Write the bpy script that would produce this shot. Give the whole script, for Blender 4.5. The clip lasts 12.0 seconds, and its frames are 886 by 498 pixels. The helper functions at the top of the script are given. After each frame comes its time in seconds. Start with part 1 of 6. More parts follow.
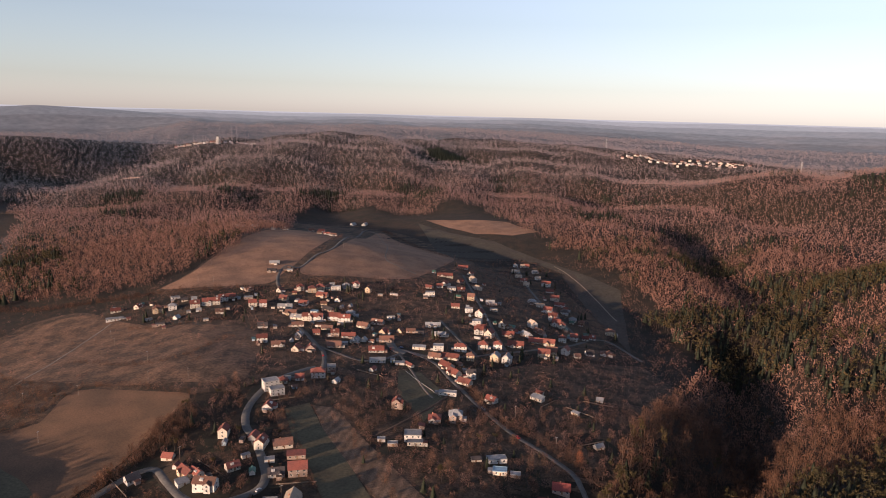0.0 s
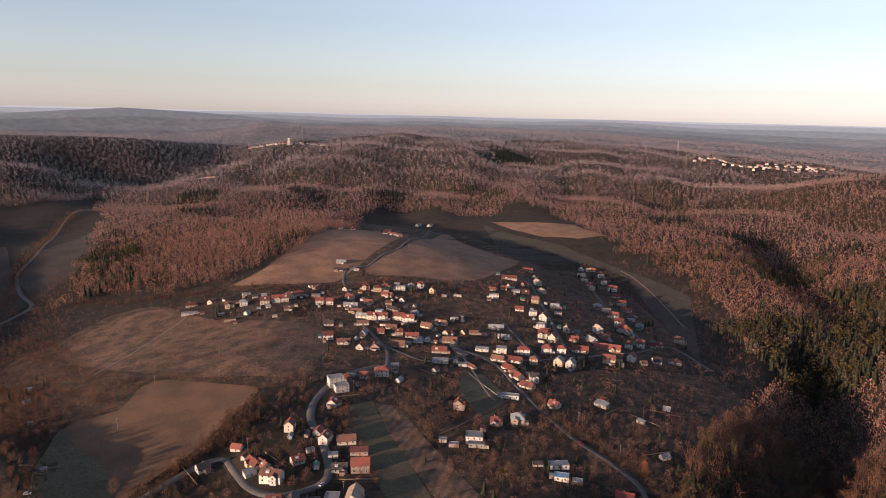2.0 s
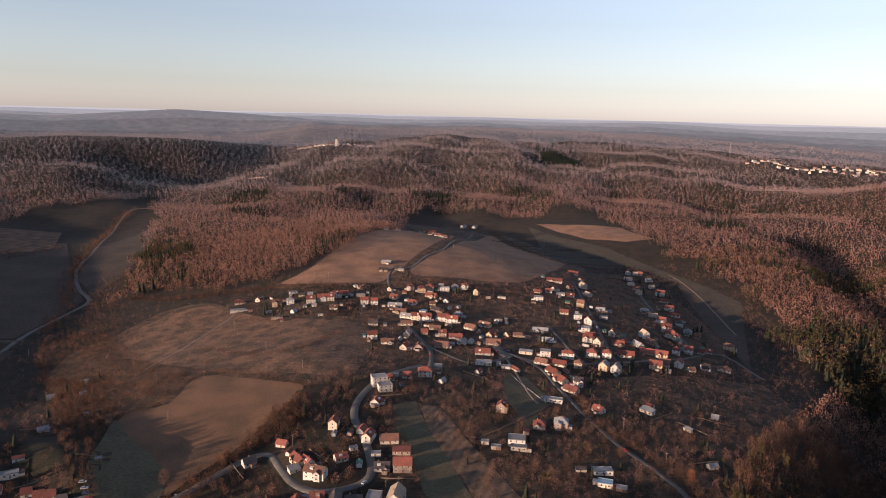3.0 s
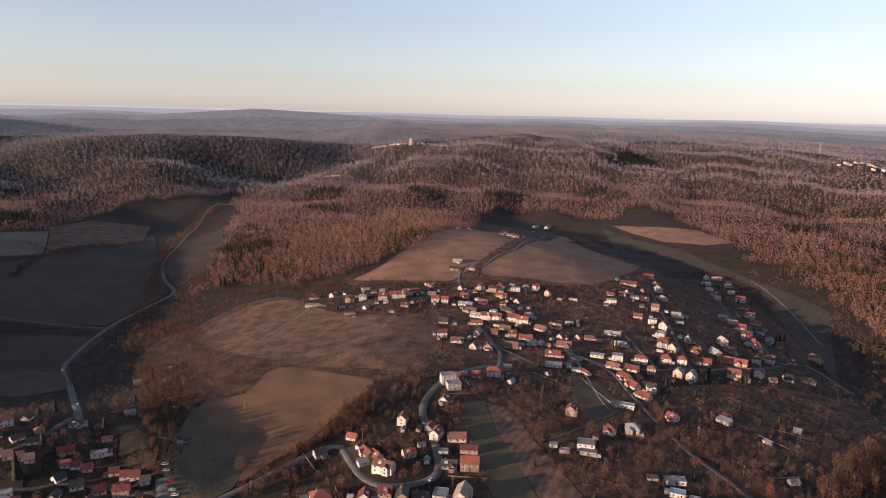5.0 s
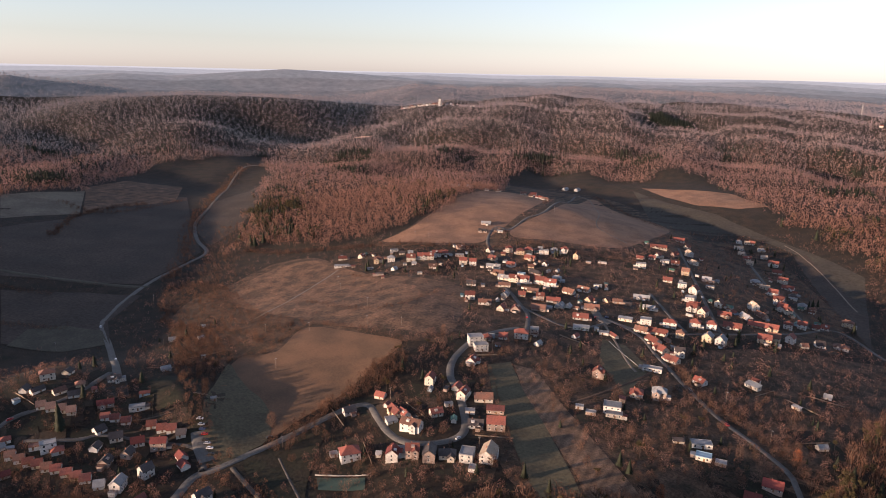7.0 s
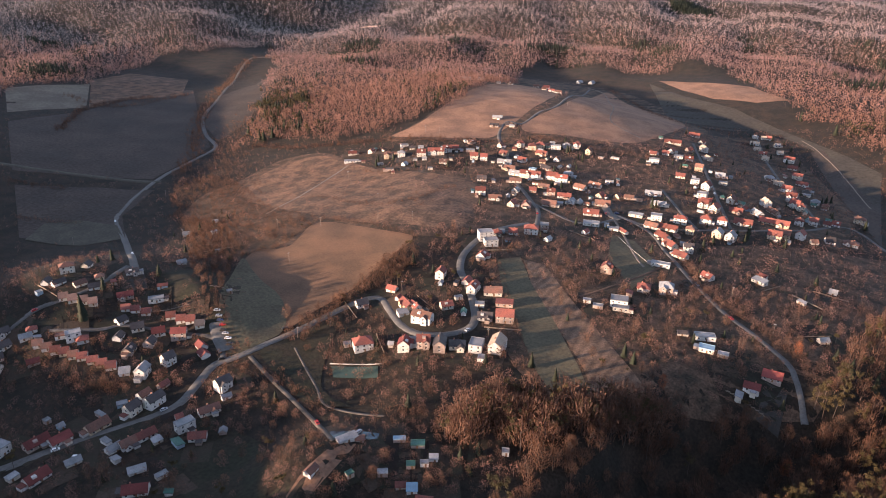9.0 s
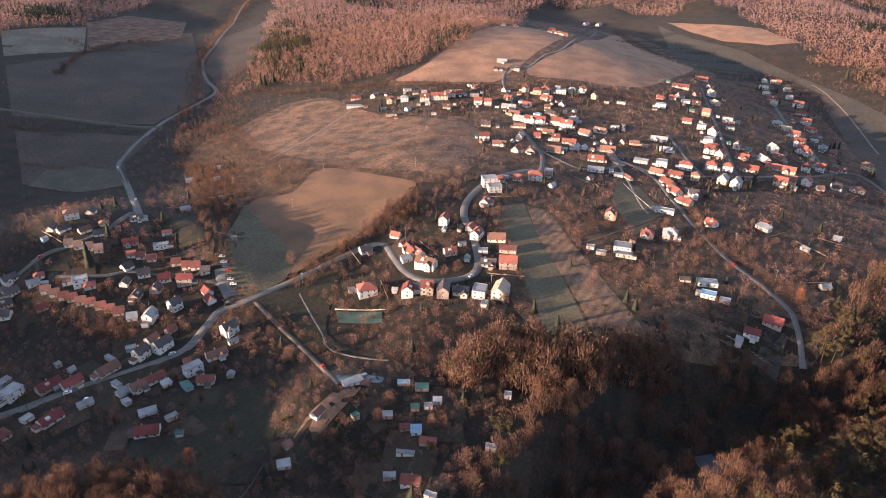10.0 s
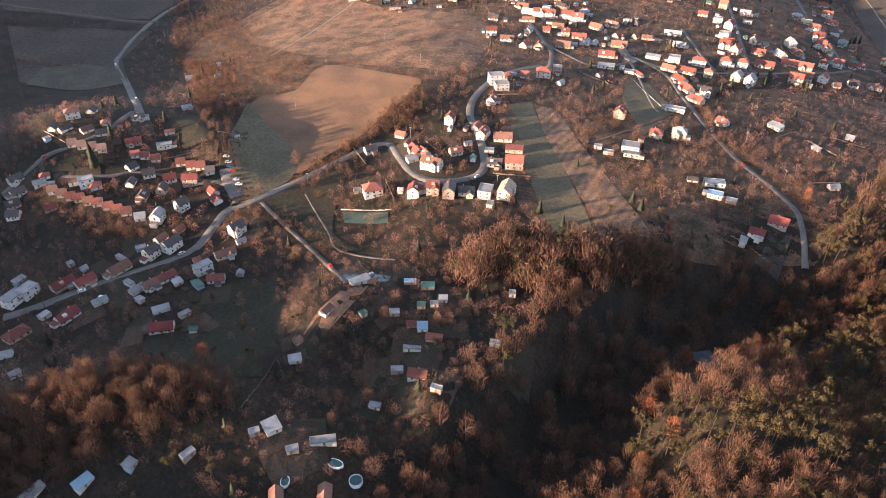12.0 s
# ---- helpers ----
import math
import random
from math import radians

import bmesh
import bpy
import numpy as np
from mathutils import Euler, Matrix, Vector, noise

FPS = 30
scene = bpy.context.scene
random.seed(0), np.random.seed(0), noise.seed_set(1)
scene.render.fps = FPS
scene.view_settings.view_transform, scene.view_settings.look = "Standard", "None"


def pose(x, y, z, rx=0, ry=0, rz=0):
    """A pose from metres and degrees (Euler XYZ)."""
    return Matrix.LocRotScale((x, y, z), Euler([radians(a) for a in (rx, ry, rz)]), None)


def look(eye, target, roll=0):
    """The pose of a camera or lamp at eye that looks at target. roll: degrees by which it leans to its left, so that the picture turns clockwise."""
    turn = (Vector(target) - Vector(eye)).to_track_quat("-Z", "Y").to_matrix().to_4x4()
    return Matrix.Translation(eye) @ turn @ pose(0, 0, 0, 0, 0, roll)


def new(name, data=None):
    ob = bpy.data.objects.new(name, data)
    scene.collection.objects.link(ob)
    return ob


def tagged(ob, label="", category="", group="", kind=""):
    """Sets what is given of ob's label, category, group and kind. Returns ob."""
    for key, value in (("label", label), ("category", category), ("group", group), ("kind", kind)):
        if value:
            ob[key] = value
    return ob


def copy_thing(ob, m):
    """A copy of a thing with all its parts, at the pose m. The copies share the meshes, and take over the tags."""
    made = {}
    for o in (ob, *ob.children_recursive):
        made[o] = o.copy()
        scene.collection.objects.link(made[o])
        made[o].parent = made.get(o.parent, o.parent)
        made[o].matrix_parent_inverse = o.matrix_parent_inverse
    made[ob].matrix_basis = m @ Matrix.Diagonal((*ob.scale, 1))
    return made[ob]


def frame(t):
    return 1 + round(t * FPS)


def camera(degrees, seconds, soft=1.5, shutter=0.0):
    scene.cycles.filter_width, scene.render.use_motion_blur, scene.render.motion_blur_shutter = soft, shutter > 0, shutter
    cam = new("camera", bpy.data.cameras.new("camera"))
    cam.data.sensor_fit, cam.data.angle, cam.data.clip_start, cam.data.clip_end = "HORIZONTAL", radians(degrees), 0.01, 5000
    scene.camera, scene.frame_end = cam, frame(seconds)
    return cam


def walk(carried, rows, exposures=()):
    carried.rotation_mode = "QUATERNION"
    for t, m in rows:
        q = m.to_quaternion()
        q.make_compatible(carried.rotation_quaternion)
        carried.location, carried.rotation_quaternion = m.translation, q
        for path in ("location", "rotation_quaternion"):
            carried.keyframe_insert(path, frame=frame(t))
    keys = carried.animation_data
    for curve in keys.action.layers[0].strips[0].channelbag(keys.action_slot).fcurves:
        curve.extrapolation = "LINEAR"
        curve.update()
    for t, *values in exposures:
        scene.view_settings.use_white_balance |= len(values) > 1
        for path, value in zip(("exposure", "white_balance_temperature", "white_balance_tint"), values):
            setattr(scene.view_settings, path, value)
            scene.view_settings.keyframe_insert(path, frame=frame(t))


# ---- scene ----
cam = camera(65.4, 12.0, soft=1.0)
EYE = 230.0
# seconds, yaw, pitch, roll in degrees: a drone that hovers, pans to its left, then tilts down
ROWS = [
    (0.0, 0.00, -11.00, 1.50),
    (0.5, 0.41, -10.99, 1.48),
    (1.0, 1.63, -11.02, 1.38),
    (1.5, 3.51, -11.01, 1.42),
    (2.0, 5.46, -11.00, 1.43),
    (2.5, 7.38, -10.98, 1.45),
    (3.0, 9.23, -10.98, 1.42),
    (5.0, 15.26, -11.18, 1.39),
    (5.5, 16.17, -11.35, 1.35),
    (6.0, 16.83, -11.68, 1.35),
    (6.5, 17.28, -12.65, 1.32),
    (7.0, 17.59, -14.38, 1.28),
    (9.0, 18.31, -23.05, 1.17),
    (9.5, 18.43, -25.26, 1.09),
    (10.0, 18.54, -27.50, 1.06),
    (10.5, 18.65, -29.71, 1.00),
    (11.0, 18.76, -31.88, 0.92),
    (11.5, 18.83, -33.98, 0.93),
    (12.0, 18.93, -35.77, 0.85),
]
walk(cam, [(t, pose(0, 0, EYE, 0, 0, yaw) @ pose(0, 0, 0, 90 + pitch, 0, 0) @ pose(0, 0, 0, 0, 0, roll)) for t, yaw, pitch, roll in ROWS],
     exposures=[(0.0, 1.25, 6500, 10), (6.0, 1.39, 6500, 10), (7.0, 1.57, 6500, 10), (9.0, 2.27, 6300, 8), (12.0, 2.92, 6700, 5)])

# ---- light: a low sun behind the viewer's left shoulder, clear sky ----
SUN_TO = Vector((-0.755, -0.656, 0.0)).normalized()
SUN_UP = radians(7.5)
world = bpy.data.worlds.new("sky")
scene.world = world
world.use_nodes = True
wn = world.node_tree
sky = wn.nodes.new("ShaderNodeTexSky")
sky.sky_type = "NISHITA"
sky.sun_disc = False
sky.sun_elevation = SUN_UP
sky.sun_rotation = math.atan2(SUN_TO.x, SUN_TO.y)
sky.air_density, sky.dust_density, sky.ozone_density = 1.2, 0.25, 3.0
wn.nodes["Background"].inputs["Strength"].default_value = 0.108
soften = wn.nodes.new("ShaderNodeHueSaturation")
soften.inputs["Saturation"].default_value = 0.46
wn.links.new(sky.outputs[0], soften.inputs["Color"])
tint = wn.nodes.new("ShaderNodeMix")
tint.data_type, tint.blend_type = "RGBA", "MULTIPLY"
tint.inputs["Factor"].default_value = 1.0
tint.inputs["B"].default_value = (0.965, 0.955, 1.13, 1)
wn.links.new(soften.outputs["Color"], tint.inputs["A"])
wn.links.new(tint.outputs["Result"], wn.nodes["Background"].inputs["Color"])
sun_data = bpy.data.lights.new("sun", "SUN")
sun_data.energy, sun_data.angle, sun_data.color = 5.0, radians(0.6), (1.0, 0.672, 0.475)
sun = new("sun", sun_data)
to_sun = SUN_TO * math.cos(SUN_UP) + Vector((0, 0, math.sin(SUN_UP)))
sun.matrix_world = look(to_sun * 300, (0, 0, 0))

# ---- materials ----


def material(name, base, rough=0.8, vary=0.25, big=30.0, small=2.0, other=None, metal=0.0, island=False, each=False, bump_depth=0.0, rows=None, through_light=0.0):
    """A surface with variation at two scales in metres; other is the colour that the large patches drift to."""
    m = bpy.data.materials.new(name)
    m.use_nodes = True
    nt = m.node_tree
    bsdf = nt.nodes["Principled BSDF"]
    bsdf.inputs["Roughness"].default_value = rough
    bsdf.inputs["Metallic"].default_value = metal
    bsdf.inputs["Specular IOR Level"].default_value = 0.25
    geo = nt.nodes.new("ShaderNodeNewGeometry")
    large, fine = nt.nodes.new("ShaderNodeTexNoise"), nt.nodes.new("ShaderNodeTexNoise")
    large.inputs["Scale"].default_value, fine.inputs["Scale"].default_value = 1 / big, 1 / small
    large.inputs["Detail"].default_value, fine.inputs["Detail"].default_value = 4.0, 3.0
    for node in (large, fine):
        nt.links.new(geo.outputs["Position"], node.inputs["Vector"])
    ramp = nt.nodes.new("ShaderNodeMapRange")
    ramp.inputs["From Min"].default_value, ramp.inputs["From Max"].default_value = 0.38, 0.62
    nt.links.new(large.outputs["Fac"], ramp.inputs["Value"])
    mix = nt.nodes.new("ShaderNodeMix")
    mix.data_type = "RGBA"
    mix.inputs["A"].default_value = (*base, 1)
    mix.inputs["B"].default_value = (*(other or [c * (1 - vary) for c in base]), 1)
    nt.links.new(ramp.outputs["Result"], mix.inputs["Factor"])
    value = nt.nodes.new("ShaderNodeMapRange")
    value.inputs["From Min"].default_value, value.inputs["From Max"].default_value = 0.3, 0.7
    value.inputs["To Min"].default_value, value.inputs["To Max"].default_value = 1 - vary, 1 + vary
    nt.links.new(fine.outputs["Fac"], value.inputs["Value"])
    hsv = nt.nodes.new("ShaderNodeHueSaturation")
    nt.links.new(mix.outputs["Result"], hsv.inputs["Color"])
    factor = value.outputs["Result"]
    if island or each:
        src = nt.nodes.new("ShaderNodeObjectInfo").outputs["Random"] if each else geo.outputs["Random Per Island"]
        spread = nt.nodes.new("ShaderNodeMapRange")
        spread.inputs["To Min"].default_value, spread.inputs["To Max"].default_value = 1 - vary, 1 + vary
        nt.links.new(src, spread.inputs["Value"])
        times = nt.nodes.new("ShaderNodeMath")
        times.operation = "MULTIPLY"
        nt.links.new(spread.outputs["Result"], times.inputs[0])
        nt.links.new(factor, times.inputs[1])
        factor = times.outputs[0]
    if rows:
        # furrows or mowing rows: degrees of their direction, spacing in metres, depth of tone
        turn, gap, deep = rows
        spin = nt.nodes.new("ShaderNodeMapping")
        spin.inputs["Rotation"].default_value = (0, 0, radians(-turn - 90))
        wave = nt.nodes.new("ShaderNodeTexWave")
        wave.inputs["Scale"].default_value = 0.314 / gap
        wave.inputs["Distortion"].default_value, wave.inputs["Detail"].default_value, wave.inputs["Detail Scale"].default_value = 7.0, 3.0, 0.35
        tone = nt.nodes.new("ShaderNodeMapRange")
        tone.inputs["To Min"].default_value, tone.inputs["To Max"].default_value = 1 - deep, 1 + deep
        both = nt.nodes.new("ShaderNodeMath")
        both.operation = "MULTIPLY"
        nt.links.new(geo.outputs["Position"], spin.inputs["Vector"])
        nt.links.new(spin.outputs["Vector"], wave.inputs["Vector"])
        nt.links.new(wave.outputs["Fac"], tone.inputs["Value"])
        nt.links.new(tone.outputs["Result"], both.inputs[0])
        nt.links.new(factor, both.inputs[1])
        factor = both.outputs[0]
    nt.links.new(factor, hsv.inputs["Value"])
    nt.links.new(hsv.outputs["Color"], bsdf.inputs["Base Color"])
    if through_light:
        # thin twigs and needles let some light through
        leaf, both_ways = nt.nodes.new("ShaderNodeBsdfTranslucent"), nt.nodes.new("ShaderNodeMixShader")
        both_ways.inputs["Fac"].default_value = through_light
        nt.links.new(hsv.outputs["Color"], leaf.inputs["Color"])
        nt.links.new(bsdf.outputs["BSDF"], both_ways.inputs[1])
        nt.links.new(leaf.outputs["BSDF"], both_ways.inputs[2])
        nt.links.new(both_ways.outputs["Shader"], nt.nodes["Material Output"].inputs["Surface"])
    if bump_depth:
        relief = nt.nodes.new("ShaderNodeBump")
        relief.inputs["Distance"].default_value = bump_depth
        nt.links.new(fine.outputs["Fac"], relief.inputs["Height"])
        nt.links.new(relief.outputs["Normal"], bsdf.inputs["Normal"])
    return m


# litter and grass, base colour darkened to deepen shade under trees and in town
M_GROUND = material("darkened_litter_and_grass", (0.023, 0.015, 0.0098), 0.95, 0.5, 18, 1.6, (0.0105, 0.0088, 0.006), bump_depth=0.3)
M_DRY = material("dry_grass", (0.205, 0.115, 0.072), 0.95, 0.3, 30, 2.0, (0.14, 0.08, 0.052), bump_depth=0.08)
M_DOME = material("dome_dry_grass", (0.118, 0.067, 0.04), 0.95, 0.2, 26, 1.2, (0.082, 0.05, 0.031), bump_depth=0.06)
M_STRIPE = material("mown_grass", (0.122, 0.07, 0.044), 0.95, 0.45, 17, 2.5, (0.056, 0.036, 0.024), bump_depth=0.25, rows=(96, 19.0, 0.09))
M_BEDS = material("garden_strips", (0.15, 0.093, 0.06), 0.95, 0.35, 10, 1.2, (0.085, 0.056, 0.038), bump_depth=0.3, rows=(79.6, 6.12, 0.2))
M_DARK = material("dark_field", (0.042, 0.037, 0.028), 0.95, 0.3, 60, 4, (0.031, 0.027, 0.022), bump_depth=0.3)
M_STRIP = material("pale_valley_grass", (0.055, 0.049, 0.036), 0.95, 0.25, 20, 2, (0.04, 0.036, 0.027))
M_SOIL = material("ploughed_soil", (0.046, 0.034, 0.0275), 0.95, 0.35, 60, 3, (0.033, 0.026, 0.0215), bump_depth=0.3)
M_PALE = material("stubble", (0.122, 0.102, 0.0748), 0.95, 0.2, 40, 4, (0.0884, 0.0714, 0.0544), bump_depth=0.2)
# dark copy of the meadow grass, shade put into its colour
M_GREEN = material("shaded_winter_meadow", (0.015, 0.0155, 0.0085), 0.95, 0.4, 14, 2, (0.019, 0.015, 0.0095), bump_depth=0.2)
M_ASPHALT = material("worn_asphalt", (0.098, 0.093, 0.087), 0.85, 0.2, 12, 1.5, (0.08, 0.077, 0.073))
M_TRACK = material("gravel_track", (0.16, 0.13, 0.106), 0.95, 0.2, 10, 1, (0.119, 0.0944, 0.0748))
# village streets: asphalt colour darkened for the shade over them
M_STREET = material("village_asphalt", (0.085, 0.079, 0.074), 0.85, 0.25, 12, 1.5, (0.062, 0.059, 0.056))
M_EARTH = material("brown_earth", (0.085, 0.052, 0.036), 0.95, 0.3, 8, 1, (0.06, 0.04, 0.028))
M_LANE = material("dark_gravel_lane", (0.085, 0.075, 0.065), 0.9, 0.2, 10, 1, (0.06, 0.053, 0.046))
M_ROUGH = material("rough_grass_slope", (0.082, 0.05, 0.032), 0.95, 0.5, 12, 1.4, (0.028, 0.021, 0.014), bump_depth=0.2)
# paler copy of the meadow grass, sunlight put into its colour
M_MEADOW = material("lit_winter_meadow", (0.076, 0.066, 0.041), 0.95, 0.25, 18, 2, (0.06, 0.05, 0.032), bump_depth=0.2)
# lighter twig copy: offsets the shade between crowns in mid woods and gardens
M_TWIG_MID = material("brightened_twigs", (0.22, 0.12, 0.092), 0.9, 0.3, 70, 9, (0.165, 0.092, 0.071), through_light=0.45)
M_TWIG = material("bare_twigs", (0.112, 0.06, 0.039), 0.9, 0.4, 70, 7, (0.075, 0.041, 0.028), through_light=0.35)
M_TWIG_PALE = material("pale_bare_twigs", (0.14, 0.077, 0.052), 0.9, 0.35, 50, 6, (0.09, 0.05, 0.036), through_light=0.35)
# far twigs: haze put into a paler, greyer colour
M_TWIG_FAR = material("haze_pale_twigs", (0.23, 0.138, 0.12), 0.9, 0.3, 90, 14, (0.185, 0.115, 0.103), through_light=0.4)
M_HEDGE = material("evergreen_leaves", (0.032, 0.034, 0.016), 0.8, 0.35, 12, 1.5, (0.024, 0.028, 0.014), through_light=0.2)
M_BARK = material("bark", (0.0591, 0.0444, 0.037), 0.95, 0.3, 20, 0.6)
M_FIR = material("fir_needles", (0.017, 0.02, 0.011), 0.85, 0.35, 40, 5, (0.012, 0.016, 0.009))
M_PINE = material("pine_needles", (0.058, 0.042, 0.0175), 0.85, 0.35, 40, 4, (0.04, 0.034, 0.015), through_light=0.25)
ROOFS = {
    "R": material("red_roof_tiles", (0.155, 0.05, 0.038), 0.75, 0.35, 6, 0.5, (0.115, 0.044, 0.036), each=True),
    "O": material("old_roof_tiles", (0.14, 0.068, 0.05), 0.85, 0.3, 5, 0.5, (0.1, 0.06, 0.048), each=True),
    "M": material("maroon_roof_tiles", (0.13, 0.034, 0.03), 0.75, 0.25, 6, 0.5, each=True),
    "P": material("pinkish_roof_tiles", (0.17, 0.105, 0.085), 0.85, 0.2, 6, 0.5, each=True),
    "D": material("dark_slate_roof", (0.0525, 0.045, 0.045), 0.6, 0.25, 6, 0.6, each=True),
    "G": material("tarred_flat_roof", (0.188, 0.188, 0.195), 0.9, 0.2, 5, 0.5, each=True),
    "S": material("fibre_cement_roof", (0.21, 0.21, 0.217), 0.8, 0.2, 5, 0.5, (0.15, 0.158, 0.165), each=True),
    "C": material("sandy_roof_sheets", (0.315, 0.247, 0.188), 0.7, 0.15, 5, 0.5, each=True),
    "B": material("blue_sheet_roof", (0.165, 0.255, 0.33), 0.5, 0.15, 5, 0.5, each=True),
    "E": material("green_sheet_roof", (0.0525, 0.12, 0.0975), 0.5, 0.2, 5, 0.5, each=True),
}
WALLS = {
    "W": material("white_render", (0.44, 0.423, 0.398), 0.9, 0.18, 4, 0.8, (0.35, 0.333, 0.31), each=True),
    "C": material("cream_render", (0.43, 0.385, 0.325), 0.9, 0.1, 4, 0.8, each=True),
    "Y": material("ochre_render", (0.37, 0.29, 0.205), 0.9, 0.12, 4, 0.8, each=True),
    "N": material("brown_render", (0.26, 0.2, 0.17), 0.9, 0.15, 4, 0.8, each=True),
    "O": material("orange_render", (0.42, 0.26, 0.18), 0.9, 0.12, 4, 0.8, each=True),
    "B": material("blue_grey_boards", (0.212, 0.272, 0.323), 0.8, 0.12, 4, 0.8, each=True),
}
M_GLASS = material("window_glass", (0.03, 0.035, 0.04), 0.08, 0.1)
M_FRAME = material("white_window_frames", (0.75, 0.74, 0.72), 0.6, 0.08)
M_WOOD = material("brown_door_wood", (0.16, 0.09, 0.05), 0.7, 0.2, 2, 0.3)
M_BRICK = material("chimney_brick", (0.32, 0.15, 0.10), 0.9, 0.25, 2, 0.3)
M_CONCRETE = material("pale_concrete", (0.33, 0.315, 0.295), 0.9, 0.15, 5, 0.7)
M_METAL = material("painted_metal", (0.35, 0.36, 0.37), 0.5, 0.1)
M_POOL = material("pool_water", (0.018, 0.07, 0.075), 0.3, 0.1)
M_LINER = material("white_pool_wall", (0.5, 0.53, 0.55), 0.5, 0.05)
M_ROCK = material("quarry_rock", (0.55, 0.36, 0.24), 0.95, 0.25, 20, 4)
PLOT_MATS = [material("lawn", (0.0187, 0.0182, 0.0110), 0.95, 0.35, 8, 1.0, (0.0152, 0.0130, 0.0091)), material("rough_grass", (0.0459, 0.0320, 0.0229), 0.95, 0.3, 8, 1.0, (0.0363, 0.0270, 0.0189)),
             material("garden_soil", (0.0182, 0.0131, 0.0105), 0.95, 0.3, 6, 0.8), material("leafy_grass", (0.0296, 0.0210, 0.0151), 0.95, 0.35, 6, 0.9, (0.0269, 0.0237, 0.0151)),
             material("gravel_yard", (0.0449, 0.0401, 0.0355), 0.95, 0.2, 6, 0.7, (0.0311, 0.0278, 0.0244))]

# ---- ground ----
def smooth(a, b, v):
    s = np.clip((v - a) / (b - a), 0.0, 1.0)
    return s * s * (3 - 2 * s)


def bump(x, y, cx, cy, rx, ry, turn=0.0):
    c, s = math.cos(math.radians(turn)), math.sin(math.radians(turn))
    u, v = (x - cx) * c + (y - cy) * s, -(x - cx) * s + (y - cy) * c
    return np.exp(-(u / rx) ** 2 - (v / ry) ** 2)


def trough(x, y, pts, width):
    """1 on the polyline, falling off to 0 at about twice the width."""
    best = np.full(np.shape(x), 1e9)
    for (ax, ay), (bx, by) in zip(pts, pts[1:]):
        dx, dy = bx - ax, by - ay
        k = np.clip(((x - ax) * dx + (y - ay) * dy) / (dx * dx + dy * dy), 0, 1)
        best = np.minimum(best, np.hypot(x - ax - k * dx, y - ay - k * dy))
    return np.exp(-(best / width) ** 2)


def waves(x, y, scale, seed):
    """Cheap rolling noise in -1..1 from crossed sines."""
    rng = np.random.RandomState(seed)
    total = 0.0
    for k in range(7):
        a, p, f = rng.uniform(0, 6.283), rng.uniform(0, 6.283), rng.uniform(0.6, 1.9)
        total = total + np.sin((x * math.cos(a) + y * math.sin(a)) * 6.283 * f / scale + p) / 7
    return total * 1.6


LEFT_VALLEY = ((-560, 100), (-500, 446), (-636, 758), (-839, 1028), (-1150, 1400))
FARM_VALLEY = ((-446, 1664), (-135, 1434), (108, 1190), (257, 866), (311, 582))
GULLY = ((-60, 70), (-26, 200), (4, 262), (36, 318), (84, 346), (150, 375), (225, 460), (290, 600), (345, 760))

# wooded hollows: line, half width, depth
HOLLOWS = ((((-1400, 2120), (-1150, 2080), (-1050, 2450)), 150, 60), (((-1250, 1830), (-900, 1720)), 100, 40), (((-680, 2040), (-485, 2050)), 90, 45),
           (((429, 1880), (624, 1800), (735, 1500)), 80, 40), (((520, 1450), (478, 1228), (449, 1054), (433, 850), (440, 720)), 58, 62), (((-70, 2480), (80, 2480)), 80, 50),
           (((-640, 1540), (-570, 1850)), 80, 32), (((187, 1980), (417, 1970)), 70, 34), (((510, 960), (710, 1080)), 70, 36), (((-300, 2060), (-110, 1980)), 75, 34),
           (((880, 1700), (1250, 1900)), 85, 40), (((-1800, 1650), (-1400, 1560)), 110, 40), (((620, 2200), (1100, 2250)), 90, 36))


# wooded ridges of the west: crest line with its heights, half width
CRESTS = ((((-2066, 1738, 43), (-1955, 1934, 95), (-1875, 2146, 118), (-1769, 2298, 124), (-1505, 2479, 118), (-1370, 2556, 112), (-1249, 2673, 100)), 270),
          (((-2700, 1950, 165), (-2500, 2150, 182), (-2438, 2224, 166), (-2342, 2325, 152), (-2236, 2427, 134), (-2150, 2500, 105)), 230),
          (((-3178, 2897, 150), (-2909, 3166, 187), (-2690, 3355, 178), (-2443, 3539, 202), (-2172, 3711, 227), (-1880, 3867, 214), (-1569, 4003, 195), (-1244, 4116, 160), (-1010, 4180, 125)), 300),
          (((-1460, 1880, 56), (-1396, 1700, 16)), 110), (((-1284, 1850, 36), (-1284, 1770, 6)), 75), (((947, 1762, 112), (1060, 1600, 130)), 260))
SIDE_VALLEY = ((-1094, 2793, 80), (-1138, 2338, 40), (-1136, 2000, 3), (-1029, 1656, -15), (-931, 1422, -20))


def crested(z, x, y, line, half, sign=1):
    """Lifts the ground to a crest line, or with sign -1 lowers it to a valley floor."""
    best, level = np.full(np.shape(x), 1e9), np.zeros(np.shape(x))
    for (ax, ay, az), (bx, by, bz) in zip(line, line[1:]):
        dx, dy = bx - ax, by - ay
        k = np.clip(((x - ax) * dx + (y - ay) * dy) / (dx * dx + dy * dy), 0, 1)
        d = np.hypot(x - ax - k * dx, y - ay - k * dy)
        level = np.where(d < best, az + k * (bz - az), level)
        best = np.minimum(best, d)
    return z + sign * np.maximum(0, sign * (level - z)) * np.exp(-(best / half) ** 2)


